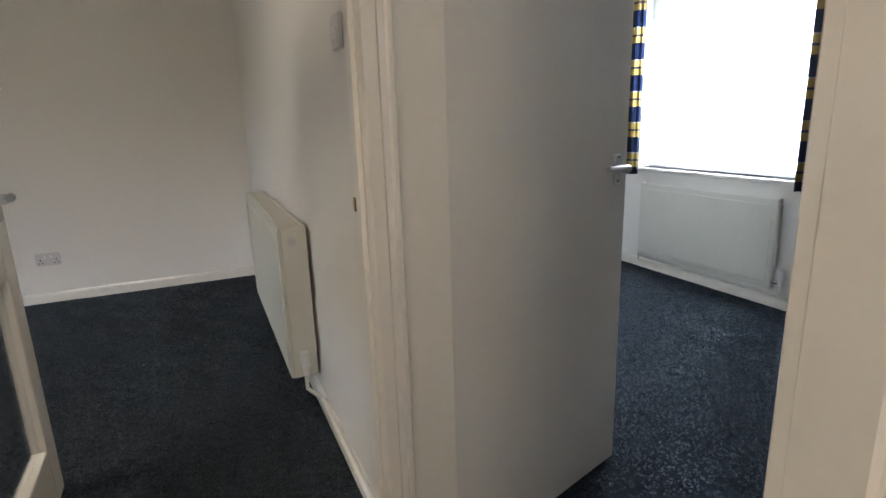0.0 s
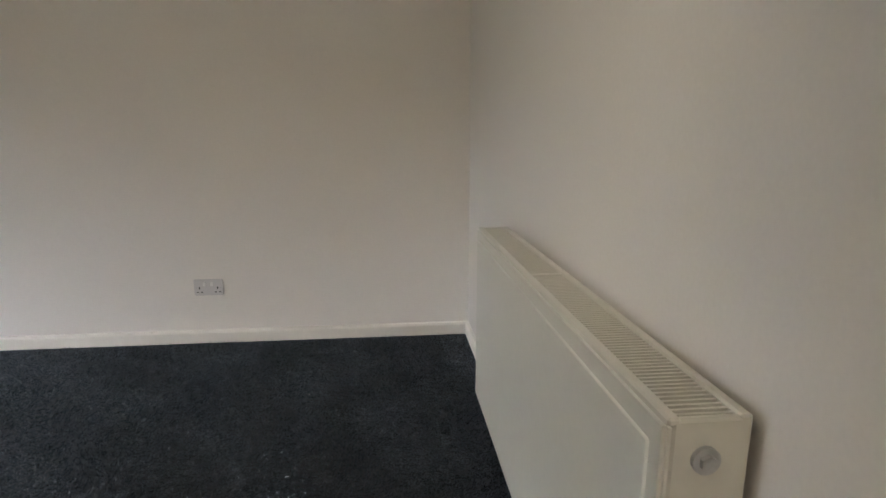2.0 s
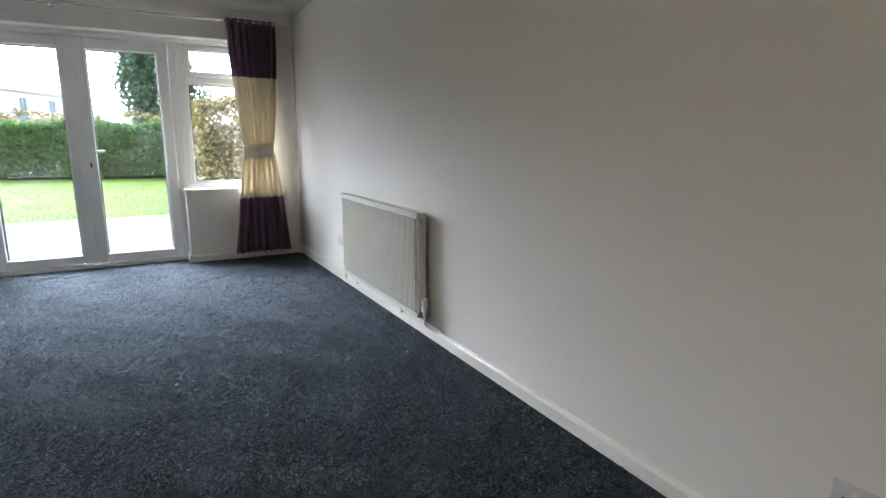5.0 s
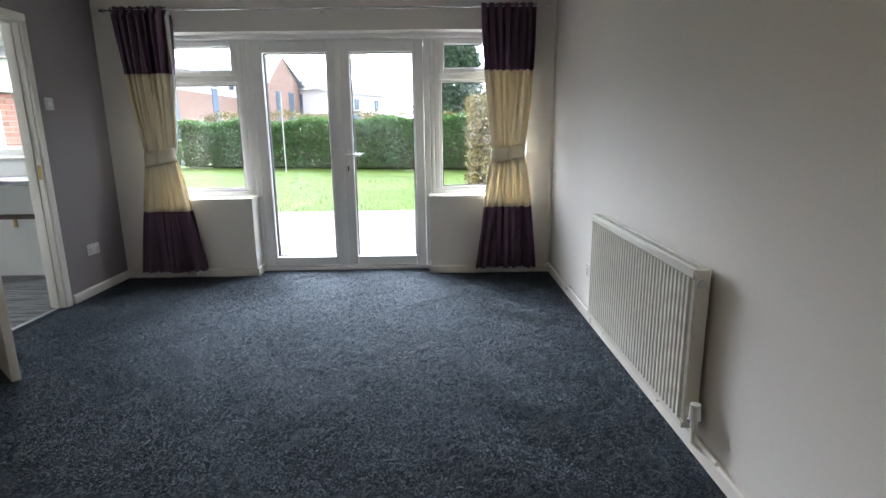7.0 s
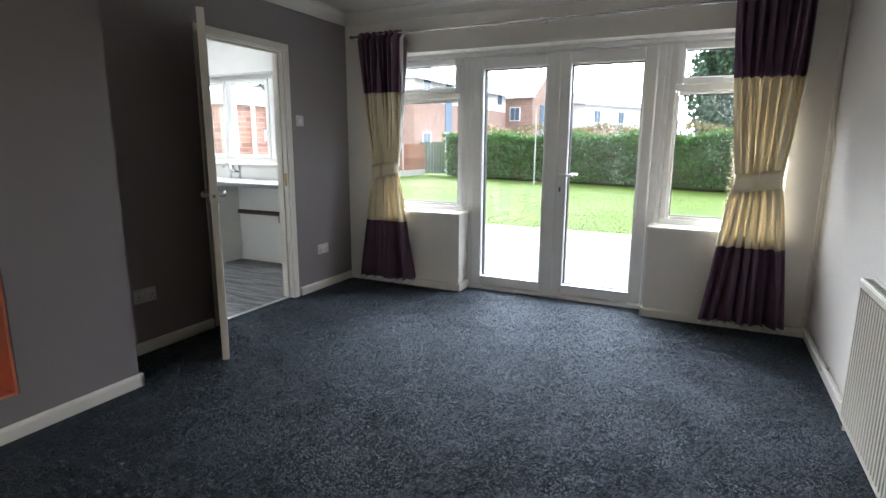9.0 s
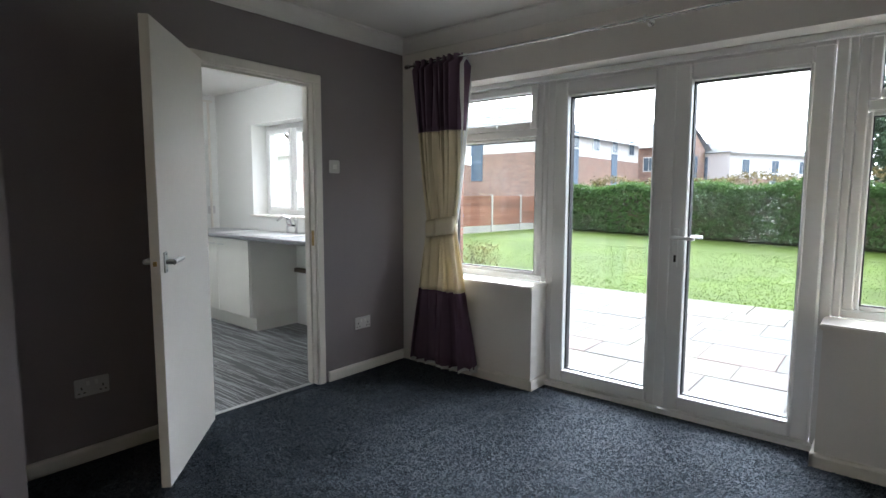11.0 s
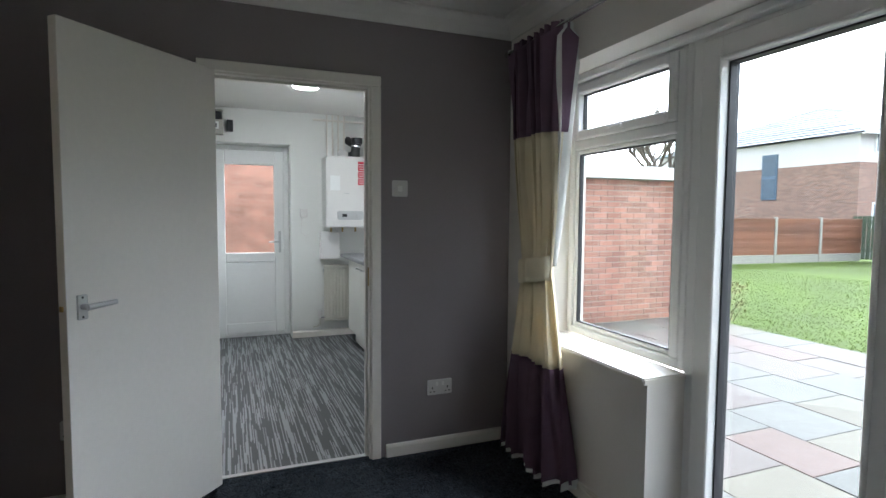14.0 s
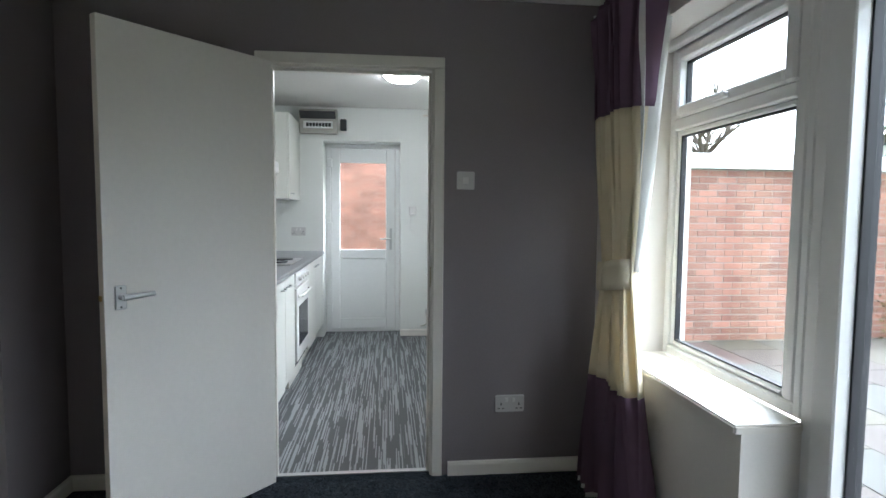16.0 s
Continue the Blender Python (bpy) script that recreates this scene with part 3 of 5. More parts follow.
def garden_door(y0, y1, handle):
    d = thing("garden_door", pose(XF, y0, 0.04), "white plastic glazed garden door, closed, over the carpet", "door", "pair of garden doors")
    w = y1 - y0
    part("leaf_frame", frame_ring(0, w, 0, 1.95, 0.085, 0.085, 0.075, 0.085, -0.03, 0.052, 0.008), UPVC, d)
    part("bead", frame_ring(0.078, w - 0.078, 0.068, 1.872, 0.016, 0.016, 0.016, 0.016, 0.0, 0.062, 0.005), UPVC, d)
    part("gasket", frame_ring(0.094, w - 0.094, 0.084, 1.856, 0.007, 0.007, 0.007, 0.007, -0.03, 0.018, 0.001), RUBBER, d)
    p = part("pane", box(-0.004, 0.004, 0.097, w - 0.097, 0.087, 1.853), WETGLASS, d)
    p.visible_shadow = False
    if handle:
        part("backplate", box(0.052, 0.062, 0.028, 0.058, 0.83, 1.05, 0.004), UPVC, d)
        bm = rod((0.06, 0.043, 1.0), (0.095, 0.043, 1.0), 0.009)
        rod((0.093, 0.03, 1.0), (0.093, 0.15, 0.997), 0.010, bm)
        part("door_handle", bm, UPVC, d, "white lever handle", True)
        part("keyhole", box(0.061, 0.065, 0.037, 0.049, 0.86, 0.9, 0.001), DARK, d)
        bm = rod((-0.03, 0.043, 1.0), (-0.075, 0.043, 1.0), 0.009)
        rod((-0.073, 0.03, 1.0), (-0.073, 0.15, 0.997), 0.010, bm)
        part("outer_handle", bm, UPVC, d)
    else:
        part("meeting_bar", box(0.053, 0.066, w - 0.03, w + 0.026, 0.0, 1.95, 0.004), UPVC, d)
    return d


garden_door(2.276, 2.998, False)
garden_door(3.012, 3.734, True)
blocks("trim_door_sill", UPVC, "white plastic door sill above the carpet", "trim", (-5.25, -5.135, DL, DR, 0.002, 0.03))


# ---- curtains ----
def curtain(y0, widths, shift, label, lined):
    """widths and shift: half width and sideways offset at the top, tie and hem."""
    c = thing("curtain", pose(-4.885, y0, 0), label, "curtain", "curtains at the garden doors")
    zt, z1, ztie, z2, zb = 2.215, 1.71, 1.05, 0.6, 0.07
    folds = 7

    def at(u, z):
        if z > ztie:
            k = (z - ztie) / (zt - ztie)
            w = widths[1] + (widths[0] - widths[1]) * (1 - (1 - k) ** 1.7)
            s = shift[1] + (shift[0] - shift[1]) * k
        else:
            k = (ztie - z) / (ztie - zb)
            w = widths[1] + (widths[2] - widths[1]) * k ** 0.75
            s = shift[1] + (shift[2] - shift[1]) * k
        deep = 0.018 + 0.05 * abs(z - ztie) / 1.1
        ph = u * folds * 2 * math.pi
        wob = noise.noise(Vector((u * 5, z * 1.2, y0))) * 0.02
        gather = 0.35 if z > zt - 0.06 else 1.0
        y = s + w * (2 * u - 1) + 0.012 * math.sin(ph * 2 + z * 2)
        x = gather * deep * (math.sin(ph + 0.6 * math.sin(z * 3 + u * 9)) + 0.35 * math.sin(ph * 2.3 + 1)) + wob
        return x, y

    def band(name, za, zb_, material, off=0.0, label="", ua=0.0, ub=1.0):
        bm = bmesh.new()
        nu, nz = 110, max(2, int((za - zb_) / 0.035))
        grid = []
        for j in range(nz + 1):
            z = za + (zb_ - za) * j / nz
            row = []
            for i in range(nu + 1):
                x, y = at(ua + (ub - ua) * i / nu, z)
                drop = 0.012 * math.sin(i / nu * 44) if (j == nz and zb_ < 0.1) else 0
                row.append(bm.verts.new((x + off, y, z + drop)))
            grid.append(row)
        for j in range(nz):
            for i in range(nu):
                bm.faces.new((grid[j][i], grid[j][i + 1], grid[j + 1][i + 1], grid[j + 1][i]))
        ob = part(name, bm, material, c, label, True)
        so = ob.modifiers.new("thickness", "SOLIDIFY")
        so.thickness = 0.004
        return ob

    band("upper_band", zt, z1, PURPLE, label="plum upper band")
    band("middle_band", z1, z2, CREAMCL, label="cream middle band")
    band("lower_band", z2, zb, PURPLE, label="plum lower band")
    band("lining", zb + 0.012, zb - 0.022, LINING, -0.006, "white lining below the hem")
    if lined:
        band("side_lining", zt - 0.005, ztie + 0.03, LINING, -0.02, "white lining turned round the side edge", 0.95, 1.035)
    bm = bmesh.new()
    rings = []
    w, s = widths[1] + 0.012, shift[1]
    for k in range(33):
        a = k / 32 * 2 * math.pi
        ex, ey = 0.062 * math.cos(a), w * math.sin(a)
        ex = math.copysign(abs(ex) ** 0.8 * 0.062 ** 0.2, ex)
        lift = 0.02 * math.sin(a)
        rings.append([bm.verts.new((ex + dx, s + ey, z + lift)) for dx, z in ((0, 0.99), (0.004, 1.02), (0.004, 1.08), (0, 1.11))])
    for k in range(32):
        for i in range(3):
            bm.faces.new((rings[k][i], rings[k + 1][i], rings[k + 1][i + 1], rings[k][i + 1]))
    tb = part("tie_back", bm, CREAMCL, c, "cream cloth tie-back", True)
    tb.modifiers.new("thickness", "SOLIDIFY").thickness = 0.006
    return c


curtain(1.53, (0.20, 0.115, 0.27), (0, 0.02, 0.03), "plum and cream banded curtain, tied back over the sill", True)
curtain(4.43, (0.215, 0.125, 0.26), (0, 0.0, -0.01), "plum and cream banded curtain, tied back beside the wall", False)
pole = thing("curtain_pole", pose(-4.885, 1.25, 2.19), "slim chrome curtain pole on wall brackets", "curtain pole")
part("rod", rod((0, 0.0, 0), (0, 3.46, 0), 0.009, n=16), CHROME, pole, smooth=True)
for y, w in ((0.0, -1), (3.46, 1)):
    bm = rod((0, y, 0), (0, y + w * 0.035, 0), 0.016, n=16)
    part("finial", bm, CHROME, pole, smooth=True)
for y in (0.05, 1.68, 3.4):
    bm = rod((-0.09, y, 0.0), (0, y, 0), 0.006)
    rod((-0.095, y, 0.0), (-0.09, y, 0), 0.02, bm, 16)
    box(-0.006, 0.006, y - 0.006, y + 0.006, -0.02, 0.02, 0.001, bm)
    part("bracket", bm, CHROME, pole)


# ---- radiators ----
def radiator(m, length, h, label, ribs, deep=0.1, group="radiators", grille=True, valve=1, gap=0.035):
    """Runs along local x from 0 to length; the wall lies at y = 0 and the front faces -y."""
    r = thing("radiator", m, label, "radiator", group)
    f, b = -deep, -gap
    bm = bmesh.new()
    if ribs:
        n = int((length - 0.05) / 0.0333)
        x, pts = 0.025, [(0.0, f + 0.012)]
        step = (length - 0.05) / n
        for k in range(n):
            for u, d in ((0.0, 0.010), (0.2, 0.010), (0.35, 0.0), (0.85, 0.0), (1.0, 0.010)):
                pts.append((x + (k + u) * step, f + d))
        pts.append((length, f + 0.012))
        lo = [bm.verts.new((px, py, 0.03)) for px, py in pts]
        hi = [bm.verts.new((px, py, h - 0.035)) for px, py in pts]
        for i in range(len(pts) - 1):
            bm.faces.new((lo[i], lo[i + 1], hi[i + 1], hi[i]))
        box(0, length, f + 0.002, f + 0.016, h - 0.036, h - 0.004, 0.004, bm)
        box(0, length, f + 0.004, f + 0.016, 0.0, 0.032, 0.004, bm)
    else:
        box(0, length, f, f + 0.014, 0.0, h - 0.004, 0.005, bm, 2)
        box(0.03, length - 0.03, f - 0.003, f + 0.004, 0.035, h - 0.04, 0.003, bm)
    part("front_panel", bm, RADP, r, smooth=True)
    part("back_panel", box(0.01, length - 0.01, b - 0.012, b, 0.01, h - 0.02, 0.003), RADP, r)
    for x in (0, length - 0.012):
        part("side_panel", box(x, x + 0.012, f + 0.01, b + 0.005, 0.0, h, 0.004), RADP, r)
    if grille:
        bm = bmesh.new()
        box(0, length, f + 0.004, f + 0.02, h - 0.008, h + 0.002, 0.003, bm)
        box(0, length, b - 0.012, b + 0.004, h - 0.008, h + 0.002, 0.003, bm)
        k = 0.012
        while k < length - 0.012:
            box(k, k + 0.004, f + 0.02, b - 0.012, h - 0.012, h - 0.002, 0, bm)
            k += 0.0105
        box(length / 2 - 0.008, length / 2 + 0.008, f + 0.02, b - 0.012, h - 0.01, h + 0.001, 0.002, bm)
        part("top_grille", bm, RADP, r)
    xe = length if valve > 0 else 0.0
    e = 1 if valve > 0 else -1
    bm = rod((xe, (f + b) / 2, h - 0.05), (xe + e * 0.006, (f + b) / 2, h - 0.05), 0.017, n=16)
    rod((xe + e * 0.004, (f + b) / 2, h - 0.05), (xe + e * 0.012, (f + b) / 2, h - 0.05), 0.010, bm, 6)
    part("end_plug", bm, ALU, r)
    ym = (f + b) / 2
    v = part("valve", rod((xe + e * 0.0, ym, 0.045), (xe + e * 0.05, ym, 0.045), 0.011), CHROME, r)
    bm = rod((xe + e * 0.045, ym, 0.03), (xe + e * 0.045, ym, 0.065), 0.013)
    rod((xe + e * 0.045, ym, 0.065), (xe + e * 0.045, ym, 0.125), 0.021, bm, 16, 0.018)
    part("valve_cap", bm, PLASTIC, v, smooth=True)
    bm = tube([(xe + e * 0.045, ym, 0.04), (xe + e * 0.045, ym, -0.03), (xe + e * 0.07, ym + 0.03, -0.055), (xe + e * 0.11, -0.012, -0.065)], 0.0075)
    part("tail_pipe", bm, RADP, r, smooth=True)
    bm = tube([(length - xe, ym, 0.03), (length - xe, ym, -0.06)], 0.0075)
    part("tail_pipe", bm, RADP, r, smooth=True)
    for x in (0.15, length - 0.15):
        part("wall_bracket", box(x, x + 0.03, b, -0.001, 0.05, h - 0.05), RADP, r)
    return r


radiator(pose(-3.46, YN, 0.13), 1.30, 0.62, "cream ribbed panel radiator with open top grille", True, 0.095)
radiator(pose(XE, 3.83, 0.15, 0, 0, -90), 1.28, 0.61, "cream flat-fronted double panel radiator with top grille", False, 0.122, gap=0.02)
pipe = thing("pipe", pose(0, 0, 0), "white painted heating pipe along the skirting", "pipe")
part("tube", tube([(-2.0, YN - 0.03, 0.085), (-4.93, YN - 0.03, 0.085), (-4.93, YN - 0.03, 2.39)], 0.0095), GLOSS, pipe, smooth=True)
for x in (-2.5, -3.3, -4.2):
    part("clip", box(x, x + 0.012, YN - 0.045, YN - 0.001, 0.062, 0.09, 0.002), GLOSS, pipe)
pipe = thing("pipe", pose(0, 0, 0), "white painted heating pipe beside the radiator", "pipe")
part("tube", tube([(XE - 0.025, 2.46, 0.085), (XE - 0.025, 1.72, 0.085)], 0.0095), GLOSS, pipe, smooth=True)


# ---- electrical plates ----
def plate(kind, m, label, group):
    """Faces -y of its own axes; centre at the origin."""
    w = 0.146 if kind == "double_socket" else 0.086
    p = thing(kind, m, label, "socket" if "socket" in kind else "light switch", group)
    part("faceplate", box(-w / 2, w / 2, -0.011, 0, -0.043, 0.043, 0.004, seg=2), SHADEDPLATE, p)
    if kind == "double_socket":
        for s in (-1, 1):
            part("rocker", box(s * 0.018 - 0.007, s * 0.018 + 0.007, -0.015, -0.009, 0.008, 0.03, 0.002), PLASTIC, p)
            for dx, dz, a, b in ((0, -0.002, 0.003, 0.006), (-0.011, -0.024, 0.005, 0.0025), (0.011, -0.024, 0.005, 0.0025)):
                part("pin_hole", box(s * 0.045 + dx - a, s * 0.045 + dx + a, -0.0118, -0.0105, dz - b, dz + b), DARK, p)
    else:
        part("rocker", box(-0.014, 0.014, -0.016, -0.009, -0.016, 0.016, 0.003), PLASTIC, p)
    for s in (-1, 1):
        part("screw", rod((s * (w / 2 - 0.012), -0.0105, 0), (s * (w / 2 - 0.012), -0.0125, 0), 0.0035, n=10), ALU, p)
    return p


plate("double_socket", pose(0.045, YN, 0.30), "white double wall socket above the skirting", "sockets")
plate("double_socket", pose(-3.72, YN, 0.33), "white double wall socket beside the radiator", "sockets")
plate("double_socket", pose(-4.55, YK, 0.357, 0, 0, 180), "white double wall socket on the grey wall", "sockets")
plate("double_socket", pose(-2.83, YK, 0.36, 0, 0, 180), "white double wall socket in the dark alcove", "sockets")
plate("light_switch", pose(-4.315, YK, 1.46, 0, 0, 180), "white single light switch on the grey wall", "switches")
plate("light_switch", pose(XE, 1.9, 1.36, 0, 0, -90), "white single light switch beside the doorway", "switches")


# ---- inner doors ----
def flush_door(m, width, label, flip=1):
    """Hinged at the origin, running along local x; both faces with a lever."""
    d = thing("interior_door", m, label, "door", "inner doors")
    part("leaf", box(0, width, -0.02, 0.02, 0.012, 1.985, 0.002), DOORP, d)
    for s in (-1, 1):
        pl = part("handle_plate", box(width - 0.075, width - 0.035, s * 0.02, s * 0.026, 0.94, 1.03, 0.004), ALU, d)
        bm = rod((width - 0.055, s * 0.024, 0.987), (width - 0.055, s * 0.058, 0.987), 0.011)
        rod((width - 0.05, s * 0.056, 0.987), (width - 0.16, s * 0.06, 0.993), 0.012, bm, r2=0.009)
        part("lever", bm, ALU, pl, smooth=True)
        for z in (0.95, 1.02):
            part("screw", rod((width - 0.055, s * 0.0255, z), (width - 0.055, s * 0.0275, z), 0.004, n=8), DARK, pl)
    part("latch", box(width - 0.001, width + 0.007, -0.008, 0.008, 0.975, 0.995, 0.002), BRASS, d)
    for z in (0.25, 1.72):
        part("hinge", rod((-0.004, 0.0, z - 0.05), (-0.004, 0.0, z + 0.05), 0.007), ALU, d)
    return d


flush_door(pose(OR - 0.005, YK + 0.02, 0, 0, 0, 48.5), 0.725, "plain white painted flush door standing half open")
flush_door(pose(1.51, 1.555, 0, 0, 0, 17), 0.72, "plain white painted bedroom door standing open")

ld = thing("interior_door", pose(0.52, 1.66, 0, 0, 0, 92), "cream painted glazed door standing open into the room", "door", "inner doors")
bm = bmesh.new()
for d in ((0, 0.1, -0.02, 0.02, 0.012, 1.985), (0.66, 0.76, -0.02, 0.02, 0.012, 1.985), (0.1, 0.66, -0.02, 0.02, 0.012, 0.2), (0.1, 0.66, -0.02, 0.02, 0.74, 0.92), (0.1, 0.66, -0.02, 0.02, 1.87, 1.985)):
    box(*d, 0.003, bm)
part("leaf", bm, GLOSS, ld)
for z0, z1 in ((0.2, 0.74), (0.92, 1.87)):
    g = part("pane", box(0.1, 0.66, -0.003, 0.003, z0, z1), GLASS, ld)
    g.visible_shadow = False
for s in (-1, 1):
    pl = part("handle_plate", box(0.69, 0.735, s * 0.02, s * 0.026, 0.9, 1.0, 0.004), ALU, ld)
    bm = rod((0.712, s * 0.024, 0.965), (0.712, s * 0.055, 0.965), 0.011)
    rod((0.715, s * 0.055, 0.965), (0.61, s * 0.058, 0.965), 0.012, bm, r2=0.009)
    part("lever", bm, ALU, pl, smooth=True)

# ---- bedroom beyond the hall ----
BX = 4.05
BY0, BY1, BZ0, BZ1 = 2.35, 3.6, 0.75, 1.98
blocks("wall_bedroom_window", CREAM, "cream painted bedroom outer wall with a wide window", "wall",
       (BX, BX + 0.25, -1.5, BY0, -0.2, CEILZ), (BX, BX + 0.25, BY1, YN, -0.2, CEILZ), (BX, BX + 0.25, BY0, BY1, -0.2, BZ0), (BX, BX + 0.25, BY0, BY1, BZ1, CEILZ))
run("baseboard_bedroom", SK, [((BX, YN), (BX, -1.5))], GLOSS, "white gloss painted bedroom skirting")
bw = tagged(new("window_2"), "white framed bedroom window with a drawn white blind", "window", kind="structure")
part("window_frame", frame_ring(BY0, BY1, BZ0, BZ1, 0.05, 0.05, 0.05, 0.05, BX + 0.1, BX + 0.16), UPVC, bw)
part("mullion", box(BX + 0.1, BX + 0.16, 2.95, 3.0, BZ0 + 0.05, BZ1 - 0.05, 0.004), UPVC, bw)
pane("pane", BY0 + 0.05, BY1 - 0.05, BZ0 + 0.05, BZ1 - 0.05, GLASS, bw, BX + 0.13)
part("window_sill", box(BX - 0.03, BX + 0.1, BY0 - 0.03, BY1 + 0.03, BZ0 - 0.025, BZ0, 0.005), GLOSS, bw)
radiator(pose(BX, 3.5, 0.12, 0, 0, -90), 1.05, 0.53, "white flat panel radiator under the bedroom window", False, 0.07, grille=False)


bl = thing("window_blind", pose(BX + 0.06, BY0 + 0.01, BZ0 + 0.03), "drawn white slatted blind glowing with daylight", "blind")
for k in range(23):
    part("slat", box(-0.002, 0.002, 0, BY1 - BY0 - 0.02, k * 0.0505, k * 0.0505 + 0.049), NET, bl)
part("head_rail", box(-0.02, 0.02, 0, BY1 - BY0 - 0.02, 1.17, 1.198, 0.003), PLASTIC, bl)


def plain_curtain(y0, w, z0, z1):
    c = thing("curtain", pose(BX - 0.05, y0, 0), "navy and yellow checked bedroom curtain", "curtain", "bedroom curtains")
    bm = bmesh.new()
    rows = []
    for z in (z1, (z0 + z1) / 2, z0):
        rows.append([bm.verts.new((0.025 * math.sin(i * 0.9) + 0.008 * math.sin(i * 2.3), w * i / 40, z)) for i in range(41)])
    for a, b in zip(rows, rows[1:]):
        for i in range(40):
            bm.faces.new((a[i], a[i + 1], b[i + 1], b[i]))
    ob = part("cloth", bm, CHECK, c, smooth=True)
    ob.modifiers.new("thickness", "SOLIDIFY").thickness = 0.004


plain_curtain(3.58, 0.2, 0.7, 2.03)
plain_curtain(2.15, 0.22, 0.7, 2.03)
pl = thing("curtain_pole", pose(BX - 0.05, 2.0, 2.05), "thin bedroom curtain pole above the window", "curtain pole")
part("rod", rod((0, 0, 0), (0, 1.95, 0), 0.01), CHROME, pl)
part("bracket", box(0, 0.05, 0.9, 0.92, -0.01, 0.01), CHROME, pl)

# ---- kitchen structure ----
KX, KW, KF, KC = -5.12, -2.65, -1.98, 2.37
blocks("floor_kitchen", VINYL, "grey striped kitchen vinyl floor", "vinyl floor", (KX, KW, -2.3, 1.03, -0.05, -0.002))
blocks("ceiling_kitchen", CEIL, "flat white kitchen ceiling", "ceiling", (-5.42, KW + 0.1, -2.3, 0.985, KC, KC + 0.1))
KWY0, KWY1, KWZ0, KWZ1 = -1.25, 0.35, 1.06, 2.0
blocks("wall_kitchen_window", WHITE, "white painted kitchen outer wall round the window", "wall",
       (-5.42, KX, -2.3, KWY0, -0.2, KC), (-5.42, KX, KWY1, 1.037, -0.2, KC), (-5.42, KX, KWY0, KWY1, -0.2, KWZ0), (-5.42, KX, KWY0, KWY1, KWZ1, KC))
blocks("wall_kitchen_far", WHITE, "white painted kitchen end wall round the back door", "wall",
       (KX, -4.072, -2.28, KF, -0.2, KC), (-3.278, KW, -2.28, KF, -0.2, KC), (-4.072, -3.278, -2.28, KF, 2.032, KC))
blocks("wall_kitchen_west", WHITE, "white painted kitchen side wall", "wall", (KW, KW + 0.1, -2.3, 1.037, -0.2, KC))
run("baseboard_kitchen", SK, [((-4.075, KF), (KX, KF))], GLOSS, "white kitchen skirting board")
kw = tagged(new("window_3"), "white plastic kitchen window over the sink", "window", kind="structure")
part("window_frame", frame_ring(KWY0, KWY1, KWZ0, KWZ1, 0.05, 0.05, 0.05, 0.05, -5.36, -5.29), UPVC, kw)
for y in (-0.75, -0.12):
    part("mullion", box(-5.36, -5.29, y - 0.03, y + 0.03, KWZ0 + 0.05, KWZ1 - 0.05, 0.005), UPVC, kw)
for a, b in ((KWY0 + 0.05, -0.78), (-0.72, -0.15), (-0.09, KWY1 - 0.05)):
    s = part("sash", frame_ring(a, b, KWZ0 + 0.05, KWZ1 - 0.05, 0.04, 0.04, 0.04, 0.04, -5.35, -5.275, 0.006), UPVC, kw)
    pane("sash_pane", a + 0.04, b - 0.04, KWZ0 + 0.09, KWZ1 - 0.09, GLASS, s, -5.32)
part("window_sill", box(-5.29, KX + 0.025, KWY0 - 0.02, KWY1 + 0.02, KWZ0 - 0.02, KWZ0 + 0.003, 0.005), GLOSS, kw)
for a in (-0.68, -0.2):
    part("window_handle", box(-5.275, -5.25, a - 0.012, a + 0.012, 1.3, 1.42, 0.004), UPVC, kw)

# back door
bd = thing("back_door", pose(-4.07, -2.24, 0.0), "white plastic half-glazed back door, closed, obscured glass", "door")
bm = bmesh.new()
for d in ((0, 0.05, 0, 2.03), (0.74, 0.79, 0, 2.03), (0.05, 0.74, 1.98, 2.03), (0.05, 0.74, 0, 0.03)):
    box(d[0], d[1], -0.03, 0.03, d[2], d[3], 0.004, bm)
part("door_frame", bm, UPVC, bd)
bm = bmesh.new()
for d in ((0.052, 0.15, 0.032, 1.978), (0.64, 0.738, 0.032, 1.978), (0.15, 0.64, 1.83, 1.978), (0.15, 0.64, 0.8, 0.9), (0.15, 0.64, 0.032, 0.15)):
    box(d[0], d[1], -0.02, 0.045, d[2], d[3], 0.006, bm)
part("leaf", bm, UPVC, bd)
part("lower_panel", box(0.15, 0.64, 0, 0.03, 0.15, 0.8, 0.002), UPVC, bd)
g = part("pane", box(0.15, 0.64, 0.0, 0.01, 0.9, 1.83), OBSCURE, bd, "rippled obscured glass pane")
g.visible_shadow = False
part("handle_plate", box(0.085, 0.11, 0.045, 0.055, 0.9, 1.13, 0.003), STEEL, bd)
bm = rod((0.098, 0.05, 1.02), (0.098, 0.09, 1.02), 0.009)
rod((0.095, 0.088, 1.02), (0.21, 0.09, 1.015), 0.009, bm)
part("door_handle", bm, STEEL, bd, smooth=True)
for z in (0.22, 1.1, 1.78):
    part("hinge", box(0.72, 0.775, 0.03, 0.06, z, z + 0.09, 0.004), UPVC, bd)

# ---- kitchen furniture ----
def bow_handle(x, y, z, parent, along="y", out=1):
    bm = bmesh.new()
    pts = [Vector((0, -0.05, 0)), Vector((0.022, -0.035, 0)), Vector((0.026, 0, 0)), Vector((0.022, 0.035, 0)), Vector((0, 0.05, 0))]
    tube([Vector((x + out * p.x, y + p.y, z)) for p in pts], 0.005, bm, 8)
    part("handle", bm, STEEL, parent, smooth=True)


